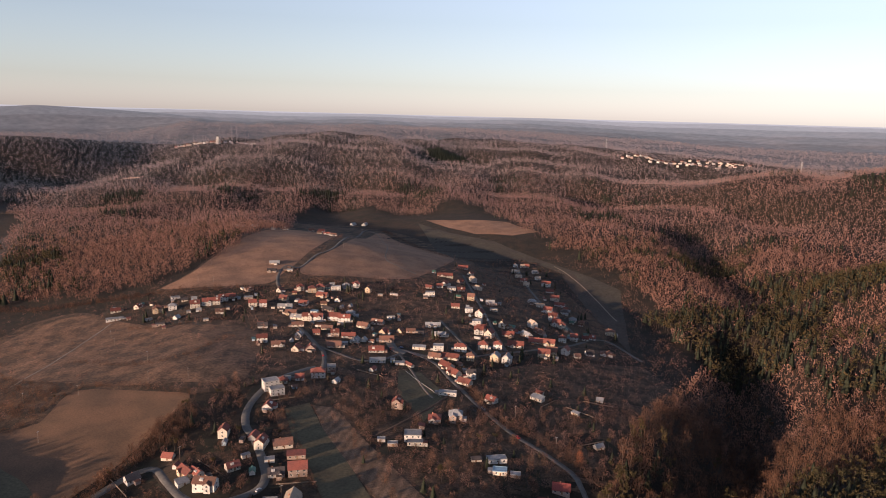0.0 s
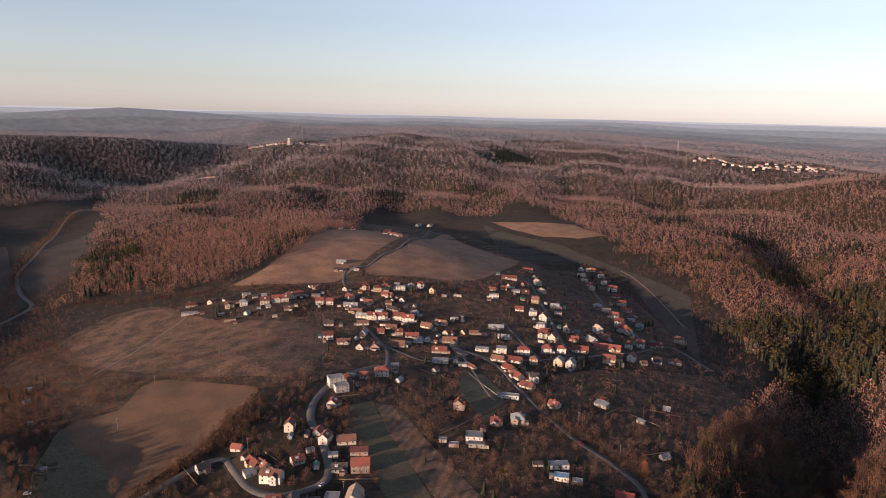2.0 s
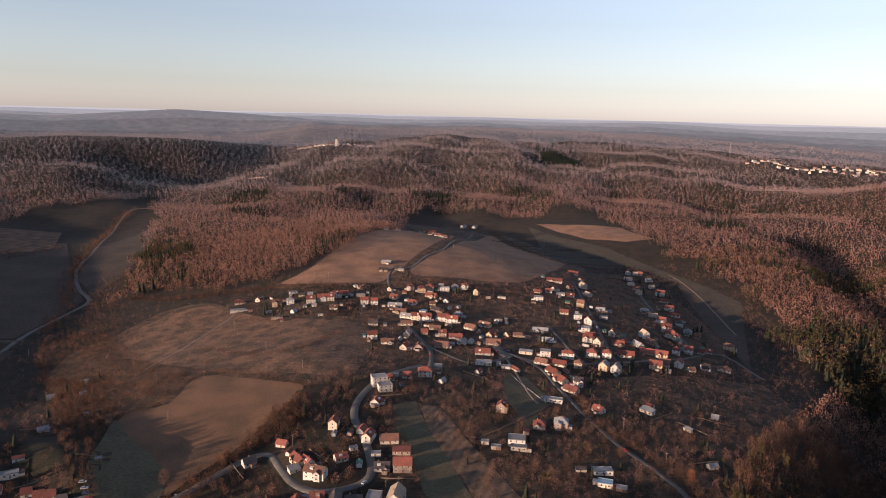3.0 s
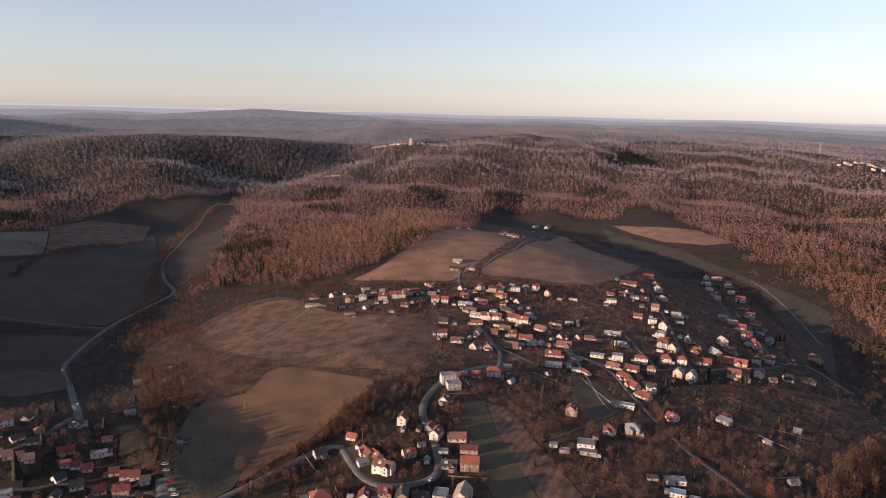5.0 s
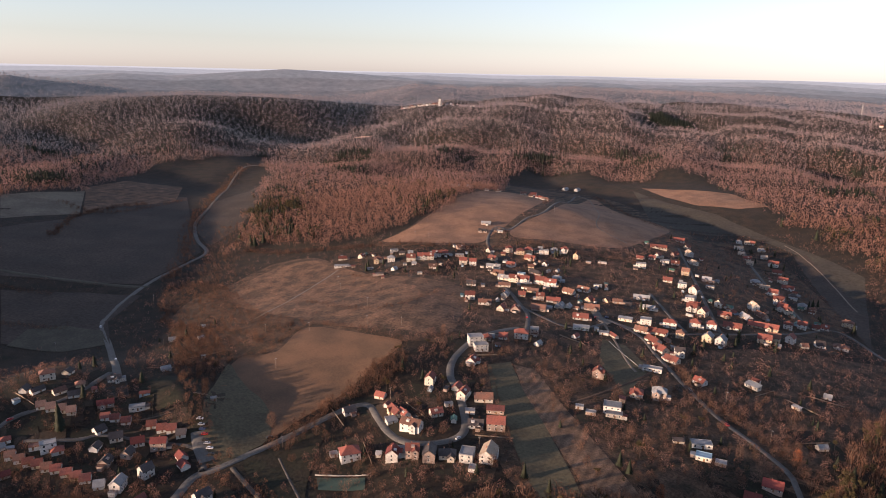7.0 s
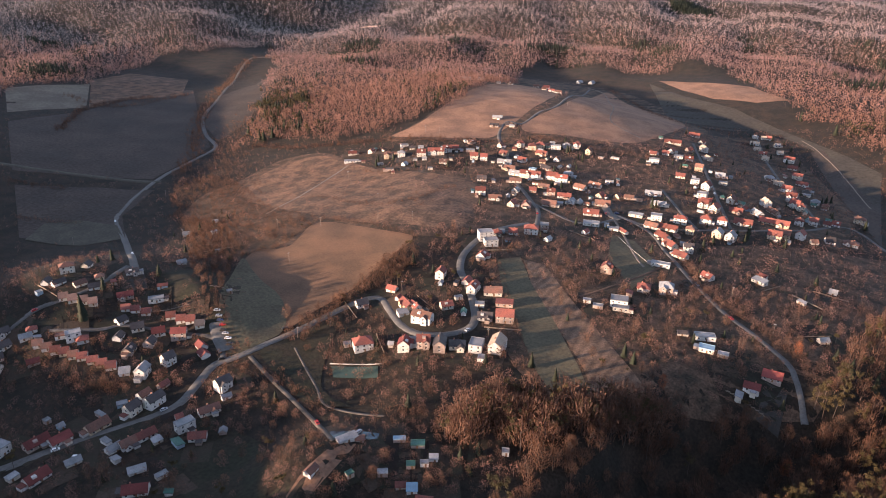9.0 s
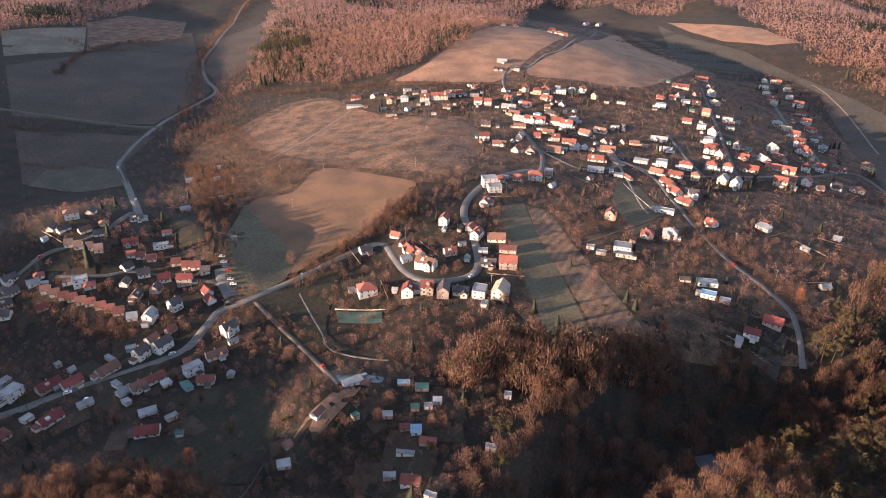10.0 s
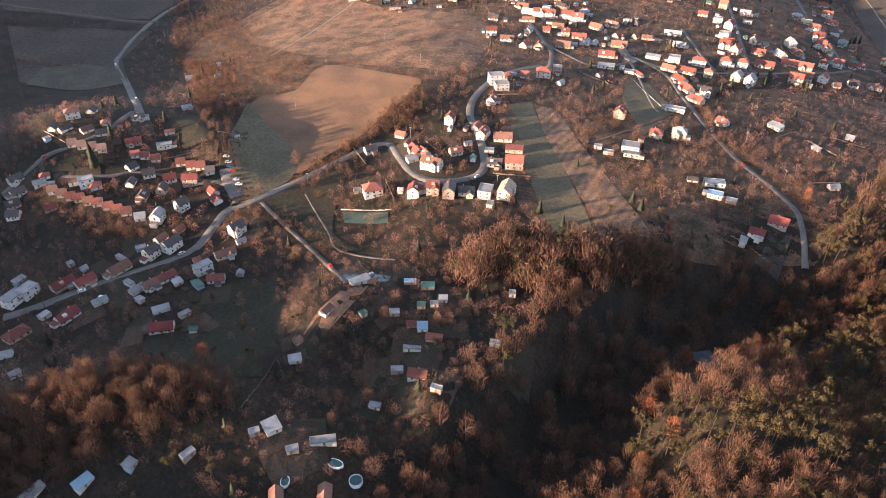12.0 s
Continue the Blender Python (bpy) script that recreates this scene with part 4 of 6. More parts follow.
        box(bm, 3.2, rng.uniform(3, 4.5), 2.4 + 1.5, (ax, ay, -1.5))
        annex = part("annex", bm, WALLS[rng.choice("WCNW")], ob)
        bm = bmesh.new()
        box(bm, 3.6, 4.6, 0.18, (ax, ay, 2.403))
        part("annex_roof", bm, ROOFS[rng.choice("SGDRO")], annex)
    if kind in "gh" and not shed:
        hang("chimney", CHIMNEY, ob, (rng.uniform(-0.5, 0.5) * l, 0.25 * w, top + rise * 0.75 - 0.9))
    if shed:
        hang("door", DOOR, ob, (rng.uniform(-0.4, 0.4) * l, -w - 0.02, 0.05))
        return ob
    # windows on the two long sides and the ends
    for f in range(floors):
        z = 1.1 + 2.6 * f
        n = max(2, int(length / 3.6))
        for i in range(n):
            px = -l + (i + 0.5) * length / n
            hang("window", WINDOW, ob, (px, -w - 0.02, z))
        for i in range(max(1, int(width / 4))):
            py = -w + (i + 0.5) * width / max(1, int(width / 4))
            for s in (-1, 1):
                hang("window", WINDOW, ob, (s * (l + 0.02), py, z), math.pi / 2)
    hang("door", DOOR, ob, (l * 0.1, -w - 0.03, 0.1))
    return ob


# bend
house(-136, 524, 30, 12, 8.3, 3, "f", "G", "W")
house(-129, 516, 29, 11, 7.4, 2, "f", "G", "W")
house(-129, 490, 85, 9.2, 7.4, 1, "g", "R", "W")
house(-130, 540, 14, 7.4, 7.4, 1, "h", "R", "C")
house(-118, 550, 12, 7.4, 6.4, 1, "g", "R", "W")
house(-104, 559, 11, 12, 8.3, 2, "h", "R", "W")
house(-95, 573, 9, 7.4, 7.4, 2, "f", "S", "N")
house(-87, 548, 69, 6.4, 4.6, 1, "g", "S", "W")
house(-149, 446, 93, 8.3, 6.4, 2, "g", "R", "C")
house(-128, 445, 86, 8.3, 5.5, 1, "g", "R", "W")
house(-120, 434, 85, 10.1, 6.4, 2, "g", "R", "C")
house(-106, 437, 19, 12.9, 7.4, 1, "g", "O", "C")
house(-94, 424, 12, 12, 5.5, 1, "s", "R", "N")
house(-110, 417, 15, 6.4, 4.6, 1, "f", "G", "W")
house(-102, 402, 14, 10.1, 6.4, 1, "g", "D", "W")
house(-89, 405, 12, 12, 8.3, 2, "g", "R", "N")
house(-131, 406, 38, 8.3, 6.4, 1, "g", "R", "C")
house(-141, 385, -5, 13.8, 7.4, 2, "g", "O", "W")
house(-159, 402, -43, 12, 6.4, 1, "g", "R", "Y")
house(-152, 400, -39, 9.2, 5.5, 1, "g", "R", "W")
house(-178, 421, -7, 7.4, 5.5, 1, "g", "R", "C")
house(-141, 352, 102, 8.3, 7.4, 2, "g", "M", "W")
house(-130, 357, 20, 8.3, 7.4, 2, "g", "R", "N")
house(-119, 357, 104, 11, 7.4, 2, "g", "D", "N")
house(-109, 362, 17, 10.1, 7.4, 1, "h", "D", "C")
house(-97, 364, 95, 10.1, 8.3, 2, "f", "G", "W")
house(-85, 369, 91, 13.8, 8.3, 2, "g", "C", "W")
house(-91, 354, 94, 5.5, 3.7, 1, "f", "G", "W")
house(-169, 350, 36, 12, 9.2, 2, "h", "R", "W")
house(-180, 350, 37, 4.6, 3.7, 1, "f", "S", "W")
house(-192, 398, 46, 8.3, 6.4, 1, "g", "D", "W")
house(-158, 392, 42, 7.4, 5.5, 1, "s", "G", "W")
# east
house(-33, 509, 84, 8.3, 7.4, 2, "g", "R", "N")
house(-18, 457, 2, 12, 9.2, 2, "f", "G", "W")
house(-16, 450, 2, 11, 5.5, 1, "f", "G", "C")
house(-3, 490, 0, 9.2, 8.3, 1, "h", "R", "W")
house(13, 493, -1, 10.1, 8.3, 2, "h", "S", "N")
house(-40, 452, 5, 5.5, 3.7, 1, "f", "S", "W")
house(7, 539, -6, 14.7, 5.5, 1, "f", "S", "W")
house(43, 532, -40, 9.2, 6.4, 1, "g", "R", "W")
house(6, 605, -51, 14.7, 7.4, 1, "g", "R", "C")
house(13, 588, -51, 12.9, 7.4, 1, "g", "R", "C")
house(22, 567, -32, 12, 7.4, 1, "g", "R", "C")
house(28, 585, 7, 8.3, 6.4, 2, "g", "D", "W")
house(-58, 609, 5, 14.7, 7.4, 1, "f", "S", "W")
house(-60, 585, 66, 6.4, 4.6, 1, "g", "R", "W")
house(-37, 605, 3, 8.3, 5.5, 1, "f", "S", "W")
house(-28, 602, -52, 10.1, 3.7, 1, "g", "R", "C")
house(-21, 653, -8, 12.9, 4.6, 1, "s", "S", "C")
house(-2, 652, 0, 10.1, 7.4, 2, "f", "S", "W")
house(20, 655, -2, 12, 7.4, 2, "h", "R", "W")
house(29, 630, -3, 7.4, 6.4, 2, "h", "O", "Y")
house(10, 629, -13, 16.6, 6.4, 1, "g", "R", "C")
house(-5, 628, -20, 12, 6.4, 1, "g", "O", "C")
house(43, 667, -4, 10.1, 8.3, 2, "h", "R", "W")
house(58, 671, -5, 9.2, 7.4, 2, "h", "R", "W")
house(52, 708, 66, 10.1, 8.3, 2, "g", "R", "C")
house(70, 751, 65, 8.3, 7.4, 2, "g", "O", "C")
house(45, 785, 67, 9.2, 8.3, 2, "g", "R", "W")
house(42, 752, -3, 9.2, 6.4, 2, "f", "S", "W")
house(44, 723, -3, 10.1, 7.4, 2, "g", "R", "C")
house(78, 684, -7, 16.6, 8.3, 1, "g", "R", "C")
house(73, 718, -6, 12.9, 6.4, 1, "g", "R", "N")
house(108, 704, -12, 27.6, 8.3, 1, "g", "R", "Y")
house(94, 724, -62, 13.8, 6.4, 1, "g", "S", "W")
house(106, 767, -68, 10.1, 7.4, 2, "g", "C", "W")
house(111, 745, -58, 13.8, 6.4, 1, "g", "O", "N")
house(134, 727, -10, 8.3, 7.4, 2, "h", "R", "W")
house(149, 740, -11, 8.3, 7.4, 2, "g", "R", "W")
house(164, 750, -12, 7.4, 6.4, 1, "g", "R", "C")
house(174, 759, -13, 7.4, 6.4, 1, "g", "R", "W")
house(104, 660, -9, 12, 8.3, 2, "g", "R", "Y")
house(113, 669, -10, 11, 8.3, 2, "g", "O", "Y")
house(129, 679, 64, 8.3, 7.4, 2, "g", "R", "W")
house(53, 632, 70, 8.3, 8.3, 2, "g", "S", "Y")
house(64, 629, 69, 8.3, 8.3, 2, "g", "S", "W")
house(156, 688, 7, 8.3, 7.4, 1, "g", "D", "W")
house(140, 673, 18, 6.4, 5.5, 1, "g", "O", "C")
house(177, 700, -14, 12.9, 8.3, 1, "h", "O", "W")
house(140, 834, 60, 9.2, 7.4, 2, "g", "R", "W")
house(139, 803, -10, 8.3, 7.4, 2, "h", "R", "W")
house(143, 784, -10, 8.3, 7.4, 2, "h", "R", "C")
house(203, 794, -14, 11, 7.4, 2, "h", "O", "Y")
house(79, 401, -12, 11, 7.0, 1, "g", "M", "N")
house(67, 388, -10, 9.0, 6.0, 1, "g", "M", "W")
house(40, 431, 10, 12.9, 6.4, 1, "f", "S", "W")
house(41, 416, -6, 9.2, 6.4, 1, "f", "B", "C")
house(51, 413, -7, 6.4, 4.6, 1, "f", "S", "N")
house(115, 458, 26, 6.4, 4.6, 1, "g", "S", "C")
house(82, 542, -39, 11, 5.5, 1, "s", "S", "C")
house(109, 516, -42, 6.4, 2.8, 1, "s", "S", "C")
house(137, 554, -14, 5.5, 4.6, 1, "g", "S", "W")
# northeast
house(33, 1081, -7, 15.6, 7.4, 1, "g", "R", "W")
house(43, 1038, 68, 8.3, 7.4, 1, "g", "R", "C")
house(4, 978, 0, 22.1, 7.4, 1, "g", "R", "C")
house(4, 925, 70, 9.2, 7.4, 1, "g", "R", "W")
house(-3, 909, 0, 8.3, 6.4, 1, "g", "R", "W")
house(26, 956, 48, 9.2, 7.4, 1, "g", "R", "N")
house(26, 904, -2, 10.1, 6.4, 1, "g", "R", "W")
house(13, 905, -1, 11, 4.6, 1, "s", "S", "W")
house(45, 981, -63, 11, 7.4, 2, "g", "C", "W")
house(50, 931, -63, 11, 7.4, 1, "g", "C", "C")
house(38, 861, -13, 9.2, 7.4, 2, "g", "O", "Y")
house(17, 813, -1, 10.1, 6.4, 1, "g", "R", "C")
house(33, 797, -2, 9.2, 6.4, 2, "f", "S", "W")
house(62, 850, -4, 11, 7.4, 1, "g", "S", "W")
house(64, 817, -4, 9.2, 5.5, 1, "f", "S", "C")
house(46, 783, 67, 9.2, 8.3, 2, "g", "R", "W")
house(40, 749, -3, 9.2, 7.4, 2, "f", "S", "W")
house(41, 715, -3, 10.1, 7.4, 2, "g", "R", "W")
house(71, 751, 25, 8.3, 7.4, 1, "g", "O", "Y")
house(128, 1185, -6, 8.3, 7.4, 1, "h", "S", "W")
house(140, 1182, -7, 8.3, 6.4, 1, "g", "C", "C")
house(148, 1182, -27, 10.1, 7.4, 1, "g", "R", "W")
house(124, 1140, -16, 12.9, 6.4, 1, "g", "C", "W")
house(156, 1140, 12, 8.3, 6.4, 1, "g", "S", "C")
house(125, 1101, -26, 9.2, 6.4, 1, "g", "C", "C")
house(130, 1073, -7, 11, 6.4, 1, "g", "R", "C")
house(156, 1099, 12, 8.3, 6.4, 1, "g", "C", "W")
house(131, 1044, -7, 9.2, 6.4, 1, "g", "C", "C")
house(163, 1053, -14, 13.8, 7.4, 2, "g", "R", "W")
house(163, 1013, -9, 12, 6.4, 1, "g", "R", "C")
house(123, 909, -8, 11, 7.4, 1, "h", "S", "C")
house(162, 957, -15, 12, 7.4, 2, "g", "R", "C")
house(131, 885, -8, 11, 5.5, 1, "g", "C", "C")
house(164, 926, -20, 13.8, 7.4, 1, "g", "R", "W")
house(162, 876, -10, 10.1, 7.4, 1, "h", "D", "C")
house(137, 856, -24, 11, 7.4, 2, "g", "R", "W")
house(138, 824, -10, 11, 7.4, 2, "g", "R", "W")
house(165, 834, -11, 9.2, 7.4, 1, "h", "S", "C")
house(137, 789, -10, 10.1, 7.4, 2, "g", "R", "W")
house(175, 828, -12, 7.4, 6.4, 1, "h", "O", "Y")
# core
house(-264, 807, 18, 11, 7.4, 2, "g", "R", "W")
house(-258, 818, 17, 10.1, 7.4, 1, "g", "R", "C")
house(-252, 758, 18, 11, 5.5, 1, "g", "O", "N")
house(-223, 786, 16, 9.2, 7.4, 2, "g", "R", "C")
house(-210, 784, 15, 8.3, 7.4, 2, "g", "R", "W")
house(-244, 846, 36, 10.1, 5.5, 1, "g", "O", "N")
house(-236, 815, 16, 11, 5.5, 1, "f", "S", "N")
house(-204, 843, 74, 8.3, 6.4, 1, "g", "O", "C")
house(-192, 812, -17, 10.1, 7.4, 1, "g", "R", "Y")
house(-183, 779, 3, 16.6, 5.5, 1, "g", "S", "W")
house(-184, 835, 12, 5.5, 4.6, 1, "g", "R", "Y")
house(-180, 852, 12, 9.2, 7.4, 2, "h", "R", "C")
house(-164, 846, 11, 10.1, 8.3, 2, "h", "R", "Y")
house(-155, 855, 10, 10.1, 8.3, 2, "h", "R", "Y")
house(-146, 866, 10, 8.3, 7.4, 1, "h", "O", "W")
house(-136, 859, 9, 12, 5.5, 2, "f", "S", "W")
house(-125, 875, 8, 10.1, 7.4, 1, "h", "S", "N")
house(-112, 876, 7, 9.2, 7.4, 2, "h", "R", "W")
house(-94, 855, 76, 7.4, 6.4, 2, "g", "O", "Y")
house(-148, 829, -15, 13.8, 7.4, 1, "g", "R", "O")
house(-165, 796, -8, 10.1, 7.4, 1, "g", "R", "W")
house(-126, 812, 79, 7.4, 6.4, 1, "g", "O", "W")
house(-141, 798, 10, 7.4, 5.5, 1, "g", "O", "Y")
house(-118, 786, 69, 4.6, 3.7, 1, "g", "S", "W")
house(-108, 791, 68, 4.6, 3.7, 1, "g", "S", "W")
house(-171, 756, -2, 12.9, 6.4, 1, "g", "O", "Y")
house(-160, 738, -8, 13.8, 6.4, 1, "g", "S", "C")
house(-147, 734, 1, 12.9, 7.4, 2, "g", "R", "C")
house(-137, 734, 1, 12.9, 7.4, 2, "g", "R", "W")
house(-119, 739, -3, 13.8, 7.4, 2, "g", "R", "W")
house(-107, 735, 0, 12.9, 7.4, 2, "g", "R", "W")
house(-104, 762, 8, 10.1, 6.4, 1, "h", "S", "W")
house(-132, 775, -25, 12.9, 6.4, 1, "g", "D", "N")
house(-146, 766, -9, 8.3, 5.5, 1, "f", "B", "W")
house(-190, 705, 15, 10.1, 6.4, 1, "g", "D", "W")
house(-154, 712, 12, 12.9, 5.5, 1, "g", "O", "C")
house(-176, 650, 15, 10.1, 7.4, 2, "g", "R", "W")
house(-145, 675, 82, 7.4, 6.4, 1, "g", "S", "W")
house(-129, 685, 11, 7.4, 6.4, 1, "g", "R", "N")
house(-157, 637, 14, 12.9, 6.4, 1, "g", "O", "W")
house(-137, 625, 82, 8.3, 7.4, 1, "g", "R", "C")
house(-124, 629, 96, 7.4, 9.2, 1, "g", "R", "N")
house(-109, 681, 9, 8.3, 6.4, 2, "g", "R", "N")
house(-95, 680, 8, 13.8, 6.4, 1, "g", "R", "W")
house(-121, 704, 0, 12, 5.5, 1, "g", "O", "Y")
house(-84, 717, -23, 12.9, 7.4, 1, "g", "O", "C")
house(-70, 731, -23, 13.8, 6.4, 1, "g", "O", "W")
house(-60, 696, 65, 8.3, 7.4, 1, "g", "R", "Y")
house(-55, 672, 5, 14.7, 7.4, 1, "g", "O", "N")
house(-86, 666, 67, 8.3, 6.4, 1, "g", "S", "W")
house(-78, 669, 77, 5.5, 6.4, 1, "g", "S", "W")
house(-104, 645, 4, 13.8, 8.3, 1, "g", "O", "N")
house(-43, 704, 63, 6.4, 6.4, 1, "g", "O", "Y")
house(-32, 705, 3, 10.1, 4.6, 1, "g", "O", "N")
house(-9, 732, 1, 16.6, 5.5, 1, "g", "S", "W")
house(-2, 699, 0, 14.7, 5.5, 1, "g", "S", "W")
house(-61, 851, -6, 10.1, 2.8, 1, "f", "S", "W")
house(-15, 857, 1, 12, 6.4, 2, "f", "S", "W")
house(-18, 897, 1, 8.3, 5.5, 1, "g", "R", "C")
house(-57, 754, 4, 9.2, 2.8, 1, "f", "S", "W")
house(-62, 637, 6, 14.7, 7.4, 1, "g", "R", "W")
# ridge
house(-392, 799, 26, 11, 6.4, 1, "g", "R", "C")
house(-378, 767, 26, 18.4, 3.7, 1, "s", "S", "W")
house(-367, 804, 85, 8.3, 6.4, 1, "g", "R", "C")
house(-332, 779, 23, 12, 8.3, 2, "h", "O", "Y")
house(-317, 784, 22, 9.2, 7.4, 2, "h", "S", "W")
house(-290, 783, 20, 11, 8.3, 2, "g", "R", "C")
house(-278, 790, 19, 11, 8.3, 2, "g", "R", "W")
house(-269, 792, 19, 11, 8.3, 2, "g", "R", "C")
house(-332, 751, 44, 8.3, 3.7, 1, "f", "S", "W")
house(-298, 747, 72, 6.4, 5.5, 1, "g", "S", "W")
house(-291, 765, 21, 4.6, 4.6, 1, "f", "S", "W")
house(-280, 767, 20, 5.5, 4.6, 1, "g", "S", "W")
house(-308, 725, 23, 10.1, 4.6, 1, "f", "D", "N")
house(-329, 824, 32, 10.1, 5.5, 1, "f", "S", "W")
house(-313, 812, 21, 7.4, 5.5, 1, "g", "D", "C")
house(-259, 730, 20, 5.5, 3.7, 1, "f", "S", "C")
# hamlet
house(-224, 1227, 10, 8.3, 5.5, 1, "g", "O", "C")
house(-209, 1220, 0, 11, 5.5, 1, "g", "R", "W")
house(-195, 1210, 9, 9.2, 5.5, 1, "g", "O", "W")
house(-240, 963, 6, 13.8, 5.5, 1, "g", "S", "N")
house(-235, 926, 6, 12, 5.5, 1, "g", "D", "N")
house(-219, 936, 5, 5.5, 7.4, 1, "g", "D", "N")
# town
house(-405, 348, 49, 9.7, 6.8, 2, "h", "O", "C")
house(-401, 362, 108, 6.8, 6.0, 1, "g", "D", "C")
house(-378, 350, 47, 6.0, 5.2, 2, "h", "O", "Y")
house(-405, 329, 111, 6.8, 5.2, 1, "g", "D", "W")
house(-396, 331, 75, 8.9, 4.5, 1, "g", "D", "W")
house(-382, 336, 69, 8.2, 5.2, 1, "g", "O", "C")
house(-371, 338, 48, 8.2, 5.2, 1, "g", "D", "W")
house(-366, 369, 45, 8.9, 5.2, 1, "g", "D", "W")
house(-380, 319, 42, 5.5, 6.8, 2, "g", "P", "C")
house(-373, 320, 41, 5.5, 6.8, 2, "g", "P", "C")
house(-366, 322, 41, 5.5, 6.8, 2, "g", "P", "C")
house(-360, 324, 40, 5.5, 6.8, 2, "g", "P", "C")
house(-339, 331, 34, 5.6, 6.1, 2, "g", "R", "W")
house(-333, 333, 33, 5.7, 6.1, 2, "g", "R", "W")
house(-325, 334, 32, 5.8, 6.2, 2, "g", "R", "W")
house(-307, 337, 32, 5.9, 6.4, 2, "g", "R", "W")
house(-298, 336, 32, 5.9, 6.5, 2, "g", "R", "W")
house(-291, 337, 31, 6.0, 6.5, 2, "g", "R", "W")
house(-282, 335, 30, 6.0, 6.6, 2, "g", "D", "C")
house(-328, 348, 38, 10.1, 5.4, 1, "f", "S", "W")
house(-333, 319, 76, 6.9, 6.1, 2, "g", "D", "W")
house(-319, 318, 45, 7.8, 6.3, 1, "g", "D", "C")
house(-302, 309, 104, 7.2, 6.4, 1, "g", "D", "N")
house(-304, 320, 43, 8.0, 6.4, 1, "g", "M", "W")
house(-309, 298, 106, 7.9, 6.4, 1, "g", "D", "N")
house(-324, 306, 107, 7.0, 5.4, 1, "g", "D", "W")
house(-289, 322, 27, 9.6, 6.5, 2, "g", "M", "N")
house(-269, 318, -30, 7.4, 5.7, 2, "g", "M", "W")
house(-263, 312, -30, 7.4, 5.7, 2, "g", "M", "W")
house(-348, 341, 45, 10.4, 5.2, 1, "g", "M", "N")
house(-279, 298, 73, 7.4, 6.6, 2, "g", "D", "W")
house(-394, 280, 75, 8.9, 6.0, 1, "g", "D", "W")
house(-377, 288, 52, 6.0, 5.2, 2, "h", "R", "W")
house(-376, 282, 53, 7.5, 5.2, 2, "g", "S", "W")
house(-348, 293, 50, 9.1, 6.1, 2, "f", "S", "W")
house(-342, 294, 49, 6.9, 6.2, 2, "h", "R", "W")
house(-356, 291, 41, 6.8, 5.2, 1, "f", "O", "W")
house(-364, 280, 40, 5.6, 6.1, 2, "g", "O", "W")
house(-357, 280, 40, 5.7, 6.1, 2, "g", "O", "W")
house(-350, 280, 39, 5.7, 6.2, 2, "g", "R", "W")
house(-344, 281, 39, 5.8, 6.2, 2, "g", "R", "Y")
house(-337, 281, 38, 5.8, 6.3, 2, "g", "O", "C")
house(-331, 282, 38, 5.8, 6.3, 2, "g", "R", "C")
house(-323, 282, 37, 5.9, 6.4, 2, "g", "R", "C")
house(-316, 282, 36, 5.9, 6.4, 2, "g", "R", "Y")
house(-309, 282, 36, 5.9, 6.4, 2, "g", "R", "W")
house(-298, 281, 35, 5.9, 6.5, 2, "g", "S", "W")
house(-286, 283, 105, 8.9, 6.6, 2, "g", "S", "W")
house(-384, 271, 75, 9.0, 6.0, 1, "g", "D", "C")
house(-380, 262, 55, 8.4, 6.1, 1, "g", "D", "N")
house(-373, 255, 26, 7.7, 6.2, 1, "g", "D", "C")
house(-355, 267, 53, 7.0, 4.6, 1, "g", "M", "N")
house(-260, 262, 80, 10.7, 6.7, 2, "g", "D", "W")
house(-272, 267, 81, 7.4, 5.7, 1, "g", "O", "W")
house(-267, 252, 82, 8.2, 6.7, 2, "g", "D", "C")
house(-276, 235, 75, 12.3, 6.7, 1, "g", "O", "Y")
house(-225, 265, 55, 11.6, 5.8, 1, "g", "O", "C")
house(-231, 287, 69, 9.1, 6.7, 2, "g", "D", "W")
house(-297, 214, 74, 12.3, 6.7, 1, "g", "M", "N")
house(-287, 220, 73, 10.7, 6.7, 1, "g", "M", "W")
house(-274, 193, 80, 11.6, 6.7, 1, "g", "M", "W")
house(-289, 174, 79, 11.6, 7.5, 1, "h", "R", "Y")
house(-314, 196, 88, 11.5, 7.5, 2, "f", "S", "W")
house(-311, 203, 87, 9.8, 7.5, 2, "f", "S", "W")
house(-253, 222, 74, 7.5, 5.0, 1, "g", "S", "W")
house(-248, 228, 67, 9.9, 5.8, 1, "g", "O", "W")
house(-244, 236, 66, 9.9, 5.8, 1, "g", "R", "W")
house(-228, 248, 63, 9.9, 5.8, 2, "f", "S", "W")
house(-216, 243, 27, 9.1, 5.8, 1, "g", "R", "W")
house(-218, 199, 30, 11.6, 6.7, 1, "g", "M", "W")
house(-229, 212, 47, 8.3, 5.0, 1, "g", "S", "W")
house(-214, 212, 65, 5.8, 3.3, 1, "f", "S", "C")
house(-266, 208, 62, 7.5, 4.1, 1, "g", "S", "C")
house(-278, 256, 47, 5.7, 4.1, 1, "f", "S", "B")
house(-355, 410, 51, 7.0, 5.4, 1, "g", "S", "W")
house(-426, 504, 40, 6.6, 5.0, 2, "g", "S", "W")
house(-397, 508, 58, 5.0, 3.3, 1, "g", "S", "W")
house(-421, 542, 38, 5.8, 3.3, 1, "g", "S", "W")
house(-355, 456, 38, 4.0, 2.4, 1, "f", "S", "N")
house(-286, 375, 37, 4.0, 3.2, 1, "f", "S", "N")
